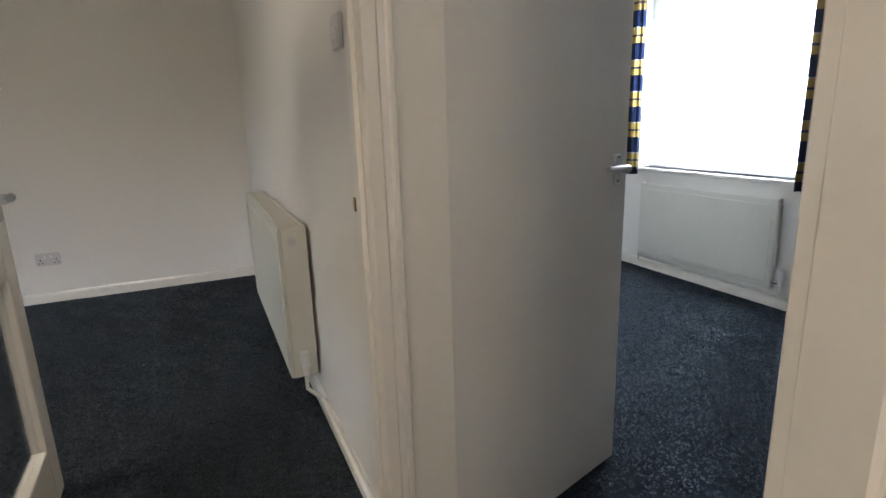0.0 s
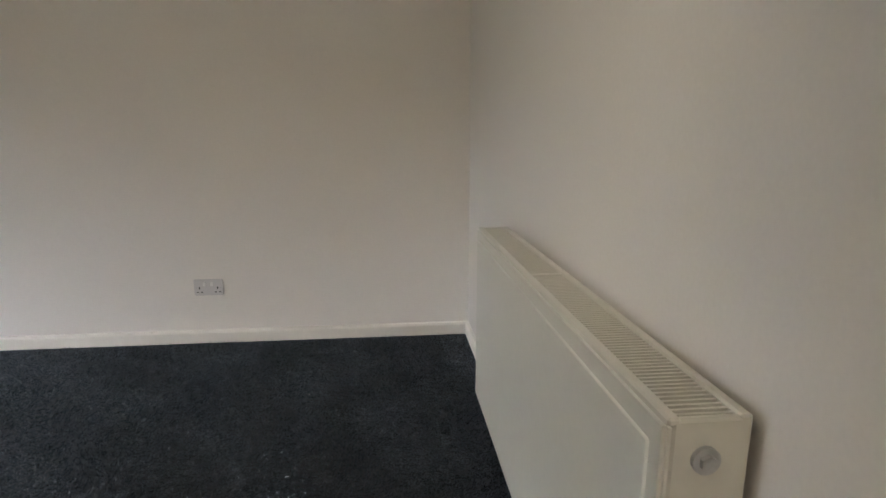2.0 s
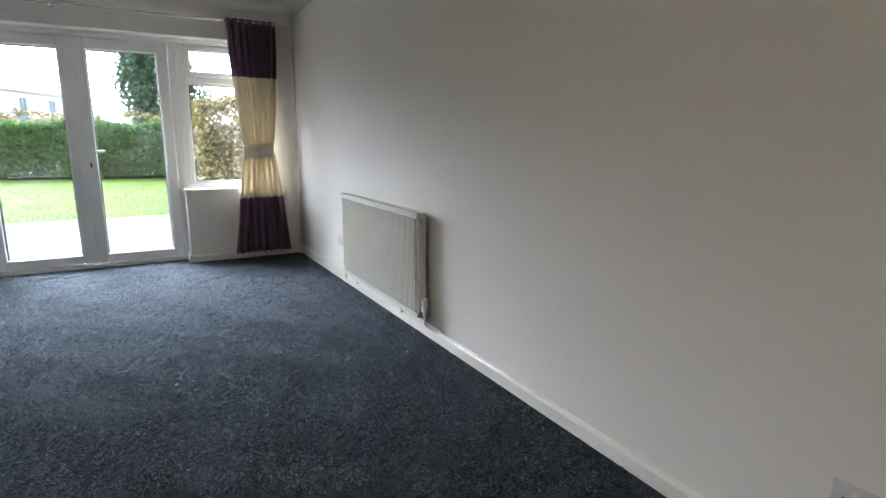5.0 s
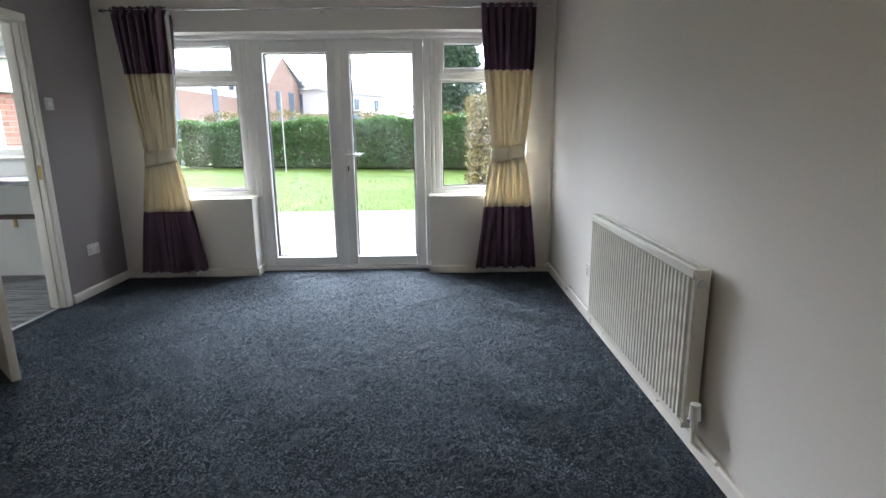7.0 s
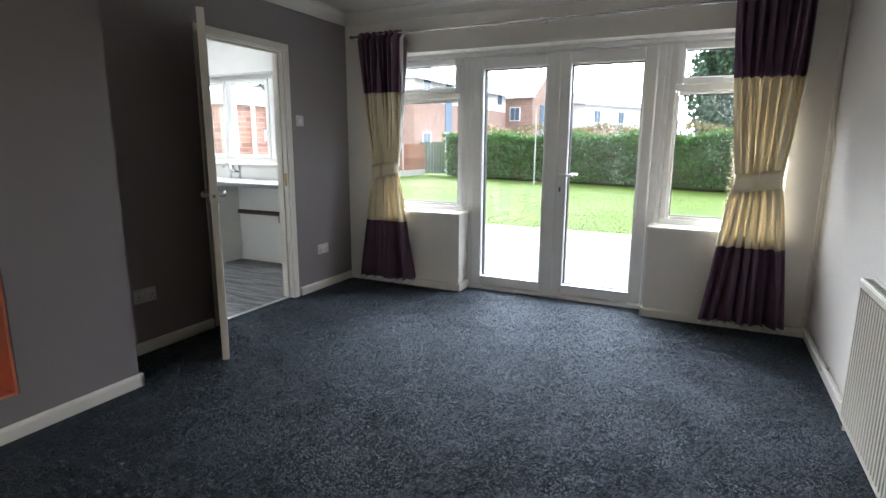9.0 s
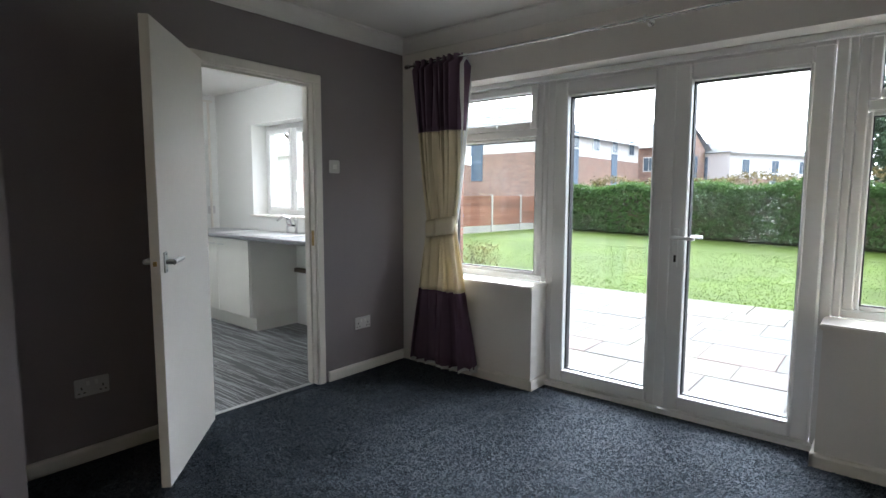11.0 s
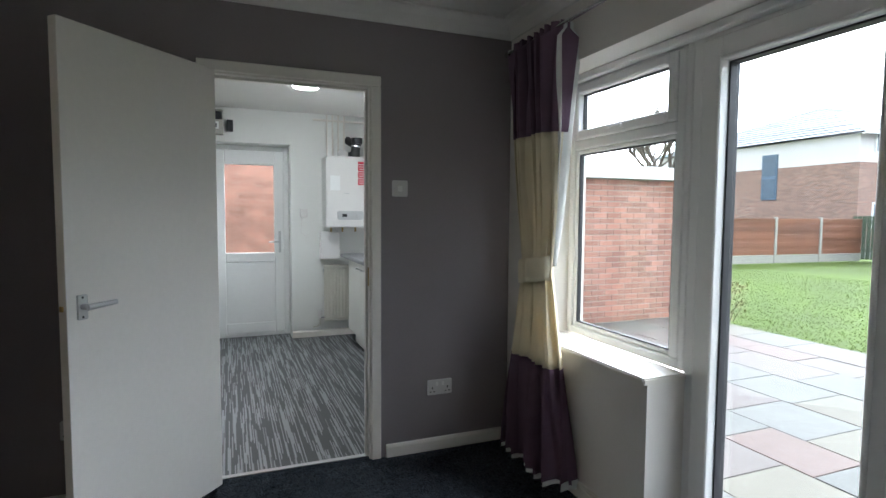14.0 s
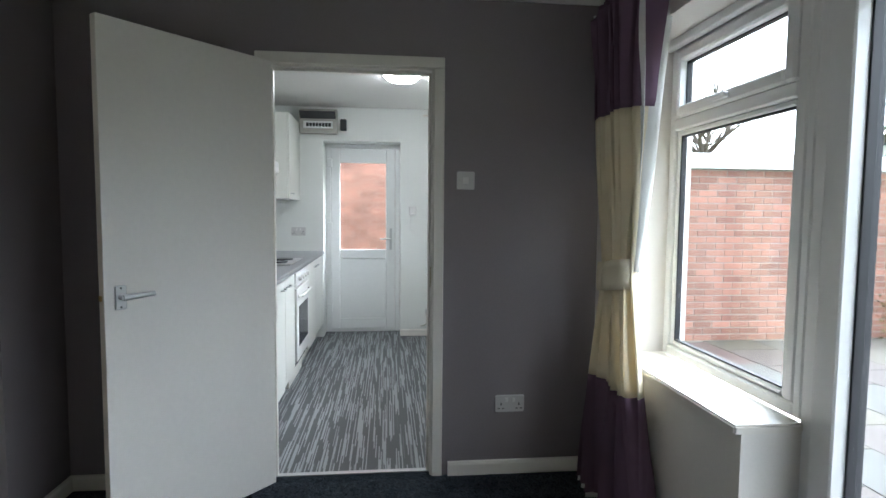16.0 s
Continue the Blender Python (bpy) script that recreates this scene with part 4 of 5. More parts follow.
def base_unit(x0, x1, y0, y1, front, doors, label):
    """front: the x of the door faces; the doors run along y."""
    out = 1 if front > (x0 + x1) / 2 else -1
    u = thing("base_cabinet", pose(0, 0, 0), label, "cabinet", "kitchen base cabinets")
    a, b = (x0, x1 - 0.02) if out > 0 else (x0 + 0.02, x1)
    part("body", box(a, b, y0, y1, 0.13, 0.862, 0.002), UNIT, u)
    part("plinth", box(a + (0 if out > 0 else 0.05), b - (0.05 if out > 0 else 0), y0 + 0.01, y1 - 0.01, 0.0, 0.13), UNIT, u)
    w = (y1 - y0) / doors
    for k in range(doors):
        d = part("door", box(front - out * 0.018, front, y0 + k * w + 0.002, y0 + (k + 1) * w - 0.002, 0.14, 0.855, 0.003), UNIT, u)
        hy = y0 + (k + 1) * w - 0.09 if k % 2 == 0 else y0 + k * w + 0.09
        bow_handle(front, hy, 0.8, d, out=out)
    return u


base_unit(KX, -4.60, -1.62, -0.50, -4.60, 2, "cream sink base cabinet with two doors")
part_top = thing("worktop", pose(0, 0, 0), "grey laminate worktop over the sink cabinet", "worktop")
part("slab", box(KX, -4.56, KF + 0.12, 0.9, 0.864, 0.9, 0.008, seg=3), WORKTOP, part_top)
sink = thing("sink", pose(-4.86, -0.65, 0.9), "stainless steel sink and drainer set into the worktop", "sink")
bm = frame_ring(-0.5, 0.5, -0.22, 0.22, 0.05, 0.42, 0.04, 0.04, 0.0, 0.006, 0.002)
bmesh.ops.transform(bm, matrix=Matrix(((0, 0, 1, 0), (0, 1, 0, 0), (1, 0, 0, 0), (0, 0, 0, 1))), verts=bm.verts)
part("rim", bm, STEEL, sink)
part("bowl", box(-0.18, 0.18, -0.45, 0.08, 0.0005, 0.003), STEEL, sink)
tap = thing("tap", pose(-5.02, -0.42, 0.9), "chrome pillar mixer taps behind the sink", "tap")
for y in (-0.07, 0.07):
    part("pillar", rod((0, y, 0), (0, y, 0.11), 0.013), CHROME, tap, smooth=True)
    bm = rod((0, y, 0.11), (0, y, 0.15), 0.022, n=12, r2=0.016)
    part("tap_head", bm, CHROME, tap)
part("spout", tube([(0, -0.07, 0.08), (0, 0.07, 0.08), (0, 0, 0.08), (0.03, 0, 0.15), (0.1, 0, 0.17), (0.16, 0, 0.13)], 0.011), CHROME, tap, smooth=True)
rail = thing("worktop_support", pose(0, 0, 0), "narrow wooden support rail under the worktop", "rail")
part("batten", box(KX, KX + 0.04, -0.49, 0.9, 0.52, 0.56, 0.003), BARK, rail)
part("stop_tap", rod((KX + 0.03, 0.1, 0.45), (KX + 0.03, 0.1, 0.52), 0.014), BRASS, rail)
base_unit(-3.27, KW, -1.96, -0.90, -3.27, 2, "cream base cabinet with two doors beside the back door")
base_unit(-3.27, KW, -0.28, 0.43, -3.27, 2, "cream base cabinet beside the oven")
oven = thing("oven", pose(0, 0, 0), "white built-in electric oven with dark glass door", "oven")
part("body", box(KW, -3.25, -0.89, -0.29, 0.13, 0.862, 0.003), DARK, oven)
part("control_panel", box(-3.28, -3.25, -0.885, -0.295, 0.75, 0.858, 0.004), PLASTIC, oven)
dr = part("oven_door", box(-3.285, -3.25, -0.885, -0.295, 0.2, 0.74, 0.004), PLASTIC, oven)
part("window", box(-3.288, -3.284, -0.80, -0.38, 0.3, 0.6, 0.002), OVENGLASS, dr)
part("handle", tube([(-3.285, -0.83, 0.68), (-3.315, -0.81, 0.68), (-3.315, -0.37, 0.68), (-3.285, -0.35, 0.68)], 0.011), PLASTIC, dr, smooth=True)
for k in range(4):
    part("knob", rod((-3.28, -0.77 + 0.12 * k, 0.805), (-3.305, -0.77 + 0.12 * k, 0.805), 0.018, r2=0.015), PLASTIC, oven)
part("plinth", box(KW, -3.22, -0.885, -0.295, 0.0, 0.13), UNIT, oven)
wt = thing("worktop", pose(0, 0, 0), "grey laminate worktop over the oven run", "worktop")
part("slab", box(KW, -3.29, KF + 0.003, 0.45, 0.864, 0.9, 0.008, seg=3), WORKTOP, wt)
hob = thing("hob", pose(-2.98, -0.7, 0.9), "steel hob with four rings on the worktop", "hob")
part("plate", box(-0.24, 0.24, -0.28, 0.28, 0, 0.01, 0.004), STEEL, hob)
for x, y in ((-0.11, -0.13), (0.11, -0.13), (-0.11, 0.13), (0.11, 0.13)):
    part("ring", rod((x, y, 0.01), (x, y, 0.02), 0.08, n=20), DARK, hob)


def wall_unit(y0, y1):
    u = thing("wall_cabinet", pose(0, 0, 0), "white wall cabinet above the worktop", "cabinet", "kitchen wall cabinets")
    part("body", box(-3.03, KW, y0, y1, 1.42, 2.2, 0.002), UNIT, u)
    d = part("door", box(-3.051, -3.033, y0 + 0.002, y1 - 0.002, 1.42, 2.2, 0.003), UNIT, u)
    bow_handle(-3.051, y1 - 0.1, 1.47, d, out=-1)


wall_unit(-1.97, -1.37)
hood = thing("cooker_hood", pose(0, 0, 0), "slim white cooker hood below the wall cabinets", "cooker hood")
part("canopy", box(KW, -3.02, -1.05, -0.45, 1.62, 1.72, 0.01), PLASTIC, hood)

boiler = thing("boiler", pose(-4.39, KF, 1.18), "white wall-hung boiler with grey control panel", "boiler")
part("casing", box(-0.43, 0, 0.0, 0.3, 0, 0.73, 0.012, seg=2), PLASTIC, boiler)
part("control_panel", box(-0.38, -0.11, 0.298, 0.306, 0.08, 0.17, 0.012, seg=2), ALU, boiler)
part("display", box(-0.21, -0.16, 0.305, 0.309, 0.11, 0.14, 0.002), DARK, boiler)
part("dial", rod((-0.33, 0.305, 0.125), (-0.33, 0.318, 0.125), 0.025, n=20), ALU, boiler)
notice = part("printed_label", box(-0.395, -0.325, 0.3, 0.3025, 0.44, 0.68), REDTAPE, boiler, "red printed notice")
for k in range(9):
    part("text_line", box(-0.388, -0.338 + 0.008 * (k % 3), 0.3026, 0.3032, 0.455 + k * 0.024, 0.462 + k * 0.024), UPVC, notice)
part("badge", box(-0.235, -0.185, 0.3, 0.3015, 0.348, 0.353), ALU, boiler)
part("paper_label", box(-0.14, -0.04, 0.3, 0.302, 0.38, 0.53), UPVC, boiler)
bm = rod((-0.32, 0.14, 0.73), (-0.32, 0.14, 0.79), 0.062, n=18)
rod((-0.33, 0.14, 0.78), (-0.35, 0.14, 0.9), 0.048, bm, 18)
rod((-0.35, 0.14, 0.88), (-0.352, 0.14, 0.94), 0.058, bm, 18)
rod((-0.35, 0.14, 0.86), (-0.27, 0.02, 0.93), 0.042, bm, 18)
part("flue", bm, DARK, boiler, "black flue elbow", True)
part("flue_ring", rod((-0.343, 0.14, 0.845), (-0.345, 0.14, 0.857), 0.053, n=18), STEEL, boiler)
bmv = bmesh.new()
bmesh.ops.create_uvsphere(bmv, u_segments=16, v_segments=8, radius=0.055, matrix=Matrix.Translation((-0.2, 0.12, 0.76)))
part("pressure_vessel", bmv, PLASTIC, boiler, smooth=True)
for k in range(4):
    x = -0.05 - 0.06 * k
    part("copper_pipe", tube([(x, 0.05, 0.73), (x, 0.05, 1.0 + 0.04 * k), (x, 0.05, 1.18)], 0.009), GLOSS, boiler, smooth=True)
for x in (-0.08, -0.2, -0.34):
    part("lower_pipe", tube([(x, 0.1, -0.05), (x, 0.1, 0.0)], 0.01), BRASS, boiler)
duct = thing("pipe_boxing", pose(-4.36, KF, 0.84), "white plastic pipe boxing under the boiler", "pipe cover")
part("cover", box(-0.2, 0, 0, 0.1, 0, 0.29, 0.005), PLASTIC, duct)
pipe = thing("pipe", pose(0, 0, 0), "white pipe run below the kitchen ceiling", "pipe")
part("tube", tube([(-4.3, KF + 0.04, 2.3), (-5.06, KF + 0.04, 2.3)], 0.012), GLOSS, pipe, smooth=True)
pipe = thing("pipe", pose(0, 0, 0), "white vertical pipe in the kitchen corner", "pipe")
part("tube", tube([(-5.02, KF + 0.03, 0.9), (-5.02, KF + 0.03, 2.29)], 0.014), GLOSS, pipe, smooth=True)
radiator(pose(-4.40, KF, 0.17, 0, 0, 180), 0.4, 0.6, "narrow cream ribbed kitchen radiator", True, 0.08, valve=-1)
for x in (-4.92, -5.03):
    plate("light_switch", pose(x, KF, 1.1, 0, 0, 180), "white fused switch beside the boiler", "kitchen switches")
plate("double_socket", pose(-3.03, KF, 1.1, 0, 0, 180), "white double socket above the worktop", "sockets")
cu = thing("consumer_unit", pose(-3.46, KF, 2.09), "grey metal fuse box with lifted cover", "fuse box")
part("case", box(0.03, 0.4, 0, 0.09, 0.0, 0.24, 0.006), CONCRETE, cu)
part("breaker_row", box(0.07, 0.36, 0.088, 0.1, 0.05, 0.12, 0.002), UPVC, cu)
for k in range(8):
    part("breaker", box(0.09 + k * 0.031, 0.113 + k * 0.031, 0.098, 0.112, 0.065, 0.1, 0.002), DARK, cu)
bm = box(0.04, 0.39, 0.0, 0.012, 0, 0.1, 0.003)
bmesh.ops.transform(bm, matrix=pose(0, 0.09, 0.15, -55), verts=bm.verts)
part("cover", bm, OVENGLASS, cu)
part("isolator", box(-0.06, 0.0, 0, 0.07, 0.04, 0.15, 0.006), DARK, cu)
th = thing("thermostat", pose(-4.2, KF, 1.32), "small white wall thermostat with a cable", "thermostat")
part("case", box(-0.04, 0.04, 0, 0.03, -0.04, 0.05, 0.005), PLASTIC, th)
part("cable", tube([(0.02, 0.01, -0.04), (0.03, 0.008, -0.2), (-0.06, 0.008, -0.26)], 0.003), PLASTIC, th)
cl = thing("ceiling_light", pose(-4.05, -0.55, KC), "round lit flush ceiling light", "ceiling light")
part("base", rod((0, 0, -0.02), (0, 0, 0), 0.15, n=40), PLASTIC, cl)
bm = rod((0, 0, -0.055), (0, 0, -0.02), 0.10, n=40, r2=0.145)
part("diffuser", bm, LAMP, cl, smooth=True)

# warm ceiling lights of the living room and hall
for x, y, lamp_, words in ((-0.1, 2.25, WARMLAMP, "round warm-lit flush ceiling light in the living room"), (0.95, -0.3, HALLLAMP, "round warm-lit flush ceiling light in the hall")):
    cl = thing("ceiling_light", pose(x, y, CEILZ), words, "ceiling light")
    part("base", rod((0, 0, -0.02), (0, 0, 0), 0.17, n=40), PLASTIC, cl)
    part("diffuser", rod((0, 0, -0.07), (0, 0, -0.02), 0.12, n=40, r2=0.165), lamp_, cl, smooth=True)

# ---- garden ----
GZ = -0.14
bm = bmesh.new()
for x0, x1, y0, y1 in ((-400, -9.3, -400, 400), (-9.3, 400, -400, -5.0), (-9.3, 400, 9.0, 400), (4.35, 400, -5.0, 9.0), (-9.3, 4.35, -5.0, 9.0)):
    vs = [bm.verts.new(p) for p in ((x0, y0, GZ - 0.03), (x1, y0, GZ - 0.03), (x1, y1, GZ - 0.03), (x0, y1, GZ - 0.03))]
    bm.faces.new(vs)
bmesh.ops.remove_doubles(bm, verts=bm.verts, dist=0.001)
setting("ground", bm, GRASS, "mown green lawn, wet from rain", "lawn")

# Unseen grey sheet added so that neutral light bounces onto the pale houses.
bm = bmesh.new()
bm.faces.new([bm.verts.new(p) for p in ((-25, -60, GZ - 0.024), (-25, 60, GZ - 0.024), (-90, 60, GZ - 0.024), (-90, -60, GZ - 0.024))])
setting("road", bm, BOUNCEGREY, "unseen grey sheet beyond the hedge, added to bounce neutral light", "road")


def brick_wall(name, x0, y0, ang, length, height, label, picked):
    """Runs along local x, its face toward +y; stretcher bond, the picked stretch as bricks of their own."""
    w = tagged(new(name), label, "brick wall", kind="structure")
    w.matrix_world = pose(x0, y0, GZ, 0, 0, ang)
    part("mortar_bed", box(0, length, -0.2, -0.006, -0.1, height), MORTAR, w)
    joined = bmesh.new()
    proto = mesh_of("brick", box(0.005, 0.22, -0.09, 0, 0.005, 0.07, 0.003), BRICK)
    count = 0
    rows = int(height / 0.075)
    jobs = []
    for r in range(rows):
        x = -0.1125 if r % 2 else 0.0
        while x < length - 0.01:
            jobs.append((r, x))
            x += 0.225
    for r, x in jobs:
        if 0 <= x <= length - 0.225 and picked[0] <= x <= picked[1] and count < 300:
            b = new("brick", proto)
            b.parent = w
            b.location = (x, random.uniform(-0.002, 0.002), r * 0.075)
            count += 1
        else:
            a, c = max(0, x) + 0.005, min(length, x + 0.22)
            if c - a > 0.02:
                o = random.uniform(-0.002, 0.002)
                base = [(a, o), (c, o)]
                z0, z1 = r * 0.075 + 0.005, r * 0.075 + 0.07
                v = [joined.verts.new(p) for p in ((a, o, z0), (c, o, z0), (c, o, z1), (a, o, z1), (a, -0.05, z0), (c, -0.05, z0), (c, -0.05, z1), (a, -0.05, z1))]
                for f in ((0, 1, 2, 3), (0, 4, 5, 1), (1, 5, 6, 2), (2, 6, 7, 3), (3, 7, 4, 0)):
                    joined.faces.new([v[i] for i in f])
    ob = part("brickwork", joined, BRICKJ, w)
    tagged(ob, kind="stuff")
    return w


GX0, GX1, GY = -9.9, -6.55, -2.1
roof = thing("garage", pose(0, 0, 0), "flat-roofed brick garage with white fascia boards", "garage")
part("roof", box(GX0 - 0.08, GX1 + 0.08, -7.0, GY + 0.08, 1.92, 1.97, 0.004), CONCRETE, roof)
part("fascia", box(GX0 - 0.1, GX1 + 0.1, GY + 0.08, GY + 0.1, 1.82, 1.99, 0.003), UPVC, roof)
part("fascia", box(GX1 + 0.08, GX1 + 0.1, -7.0, GY + 0.078, 1.82, 1.99, 0.003), UPVC, roof)
part("side_wall", box(GX1 - 0.2, GX1, -7.0, -5.0, GZ, 1.92), FARBRICK, roof)
part("garage_door", box(GX1 - 0.1, GX1 - 0.04, -5.0, -2.55, GZ, 1.85, 0.003), UPVC, roof)
part("back_wall", box(GX0, GX0 + 0.2, -7.0, GY - 0.21, GZ, 1.92), FARBRICK, roof)
part("pier", box(GX1 - 0.2, GX1 - 0.004, -2.55, GY - 0.202, GZ, 1.92), FARBRICK, roof)
wl = thing("wall_light", pose(-7.25, GY + 0.002, 1.45), "small grey outdoor wall light", "wall light")
part("case", rod((0, 0.05, -0.05), (0, 0.05, 0.06), 0.04, n=14), CONCRETE, wl)
part("backplate", box(-0.03, 0.03, 0, 0.02, -0.03, 0.04), CONCRETE, wl)
dp = thing("drainpipe", pose(-5.55, GY + 0.5, GZ), "white plastic drainpipe beside the garage", "drainpipe")
part("downpipe", rod((-1.4, -0.45, 0), (-1.4, -0.45, 2.0), 0.03), UPVC, dp, smooth=True)


def bush(name, m, material, label, size, n, leaf=0.05, category="hedge", seed=3, core=True):
    """Leaves scattered in a rough shell over woody stems; size: half extents in x, y and full height."""
    rng = np.random.default_rng(seed)
    h = thing(name, m, label, category)
    sx, sy, sz = size
    verts, faces = [], []
    ph = rng.uniform(0, 6.28, 6)
    for k in range(n):
        u = rng.uniform(-1, 1, 2)
        face = rng.integers(0, 4)
        z = rng.uniform(0.02, 1) ** 0.9
        lump = 0.10 * math.sin(u[1] * sy * 2.1 + ph[0]) + 0.07 * math.sin(u[1] * sy * 5.3 + z * 6 + ph[1]) + 0.05 * math.sin(z * 14 + ph[2] + u[0] * 5)
        if face < 2:
            p = np.array(((1 if face == 0 else -1) * (sx * (0.9 + lump) - abs(rng.normal(0, 0.07))), u[1] * sy, z * sz * (1 + 0.4 * lump)))
        elif face == 2:
            p = np.array((u[0] * sx, u[1] * sy, sz * (1 + 0.5 * lump) - abs(rng.normal(0, 0.05)) + (rng.uniform(0, 0.12) if rng.uniform() < 0.2 else 0)))
        else:
            p = np.array((u[0] * sx * 0.8, np.sign(u[1]) * (sy * (0.97) - abs(rng.normal(0, 0.05))), z * sz))
        a, b = rng.normal(size=3), rng.normal(size=3)
        a /= np.linalg.norm(a)
        b -= a * (a @ b)
        b /= np.linalg.norm(b)
        s = leaf * rng.uniform(0.6, 1.4)
        i = len(verts)
        verts += [p - a * s, p + b * s * 0.5, p + a * s, p - b * s * 0.5]
        faces.append((i, i + 1, i + 2, i + 3))
    me = bpy.data.meshes.new("foliage")
    me.from_pydata([tuple(v) for v in verts], [], faces)
    me.materials.append(material)
    ob = new("foliage", me)
    ob.parent = h
    bm = bmesh.new()
    for k in range(int(sy * 8) + (3 if core else 22)):
        y = rng.uniform(-sy, sy) * 0.95
        thick = 0.025 if core else 0.007
        rod((rng.uniform(-0.2, 0.2) * sx, y, 0), (rng.uniform(-0.7, 0.7) * sx, y + rng.uniform(-0.3, 0.3), sz * rng.uniform(0.7, 1.0)), thick, bm, 5, thick * 0.3)
    # A solid brown block fills the inside behind the leaves.
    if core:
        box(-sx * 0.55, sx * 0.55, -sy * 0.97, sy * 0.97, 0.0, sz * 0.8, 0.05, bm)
    part("stems", bm, STEMBROWN, h)
    return h


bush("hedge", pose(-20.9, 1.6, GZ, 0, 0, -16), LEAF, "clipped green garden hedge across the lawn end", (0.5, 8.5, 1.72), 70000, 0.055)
bush("hedge", pose(-22.4, 2.0, GZ, 0, 0, -16), DRYLEAF, "bare brownish hedge behind the clipped one", (0.5, 8.6, 2.05), 14000, 0.05, seed=5)
bush("conifer_hedge", pose(-11.8, 6.3, GZ, 0, 0, 4), DRYLEAF, "tall browning conifer hedge beside the lawn", (0.6, 1.8, 1.95), 16000, 0.05, seed=6)
bush("shrub", pose(-9.95, -1.78, GZ), DRYLEAF, "straggly winter shrub beside the garage wall", (0.28, 0.3, 0.5), 500, 0.022, "shrub", 8, core=False)


def tree(name, m, label, height, crown, seed, leafy, material=CONIFER):
    """Tapered trunk, forking limbs and, where leafy, clumps of small leaves."""
    rng = random.Random(seed)
    t = thing(name, m, label, "tree")
    bm = bmesh.new()
    tips = []

    def grow(p, d, r, length, depth):
        q = p + d * length
        rod(p, q, r, bm, 6, r * 0.68)
        if depth == 0:
            tips.append(q)
            return
        for k in range(3 if depth > 1 else 4):
            nd = (d + Vector((rng.uniform(-1, 1), rng.uniform(-1, 1), rng.uniform(-0.25, 0.7))) * 0.75).normalized()
            grow(p + d * length * rng.uniform(0.6, 1.0), nd, r * 0.6, length * rng.uniform(0.6, 0.85), depth - 1)

    grow(Vector((0, 0, 0)), Vector((0, 0, 1)), height * 0.03, height * 0.32, 4)
    part("trunk", bm, BARK, t)
    if leafy:
        nr = np.random.default_rng(seed)
        verts, faces = [], []
        for k in range(16000):
            z = nr.uniform(0.12, 1)
            a = nr.uniform(0, 6.283)
            lump = 1 + 0.25 * math.sin(a * 3 + z * 9) + 0.15 * math.sin(a * 7 + z * 23)
            rad = crown * math.sin(math.pi * min(1, z * 0.95)) ** 0.6 * lump * nr.uniform(0.45, 1.0)
            c = np.array((rad * math.cos(a), rad * math.sin(a), z * height))
            u, v = nr.normal(size=3), nr.normal(size=3)
            u, v = u / np.linalg.norm(u) * 0.11, v / np.linalg.norm(v) * 0.07
            i = len(verts)
            verts += [c - u, c + v, c + u, c - v]
            faces.append((i, i + 1, i + 2, i + 3))
        me = bpy.data.meshes.new("crown")
        me.from_pydata([tuple(v) for v in verts], [], faces)
        me.materials.append(material)
        ob = new("crown", me)
        ob.parent = t
    return t


tree("evergreen_tree", pose(-24, 4.6, GZ), "dark evergreen tree behind the hedge", 5.8, 1.35, 4, True)
tree("bare_tree", pose(-16.5, -10, GZ), "leafless winter tree behind the garage", 6.0, 2.0, 9, False)
tree("bare_tree", pose(-13, -11.5, GZ), "leafless winter tree behind the garage roof", 6.5, 2.0, 12, False)

# fence with concrete posts
fn = thing("fence", pose(-9.9, -8.7, GZ, 0, 0, 176), "brown timber panel fence with concrete posts", "fence")
for k in range(7):
    x = k * 1.9
    part("post", box(x, x + 0.1, -0.05, 0.05, 0, 1.45, 0.01), CONCRETE, fn)
    part("gravel_board", box(x + 0.1, x + 1.9, -0.02, 0.02, 0.0, 0.25, 0.004), CONCRETE, fn)
    for j in range(9):
        z = 0.26 + j * 0.125
        part("slat", box(x + 0.1, x + 1.9, -0.03 + 0.01 * (j % 2), 0.0, z, z + 0.14, 0.003), FENCE, fn)
gate = thing("garden_gate", pose(-23.1, -8.0, GZ, 0, 0, 108), "green stained timber garden gate", "gate")
for k in range(9):
    part("board", box(k * 0.13, k * 0.13 + 0.115, 0, 0.025, 0.05, 1.5, 0.003), GATE, gate)
for z in (0.3, 1.25):
    part("rail", box(0, 1.16, 0.026, 0.06, z, z + 0.09, 0.003), GATE, gate)
# Slim pale vertical line, built as a pole near the hedge.
upright = thing("pale_upright", pose(-19.4, -1.4, GZ), "slim pale upright at the far end of the lawn", "post")
part("pole", rod((0, 0, 0), (0, 0, 2.7), 0.022), CONCRETE, upright, smooth=True)
bin_ = thing("wheelie_bin", pose(-10.6, -3.1, GZ, 0, 0, 10), "blue plastic wheelie bin behind the garage", "bin")
part("body", rod((0, 0, 0.08), (0, 0, 0.95), 0.27, n=4, r2=0.36), BLUEP, bin_)
part("lid", box(-0.28, 0.3, -0.28, 0.28, 0.95, 1.02, 0.02), BLUEP, bin_)
for y in (-0.2, 0.2):
    part("wheel", rod((-0.2, y - 0.03, 0.09), (-0.2, y + 0.03, 0.09), 0.09, n=16), RUBBER, bin_)


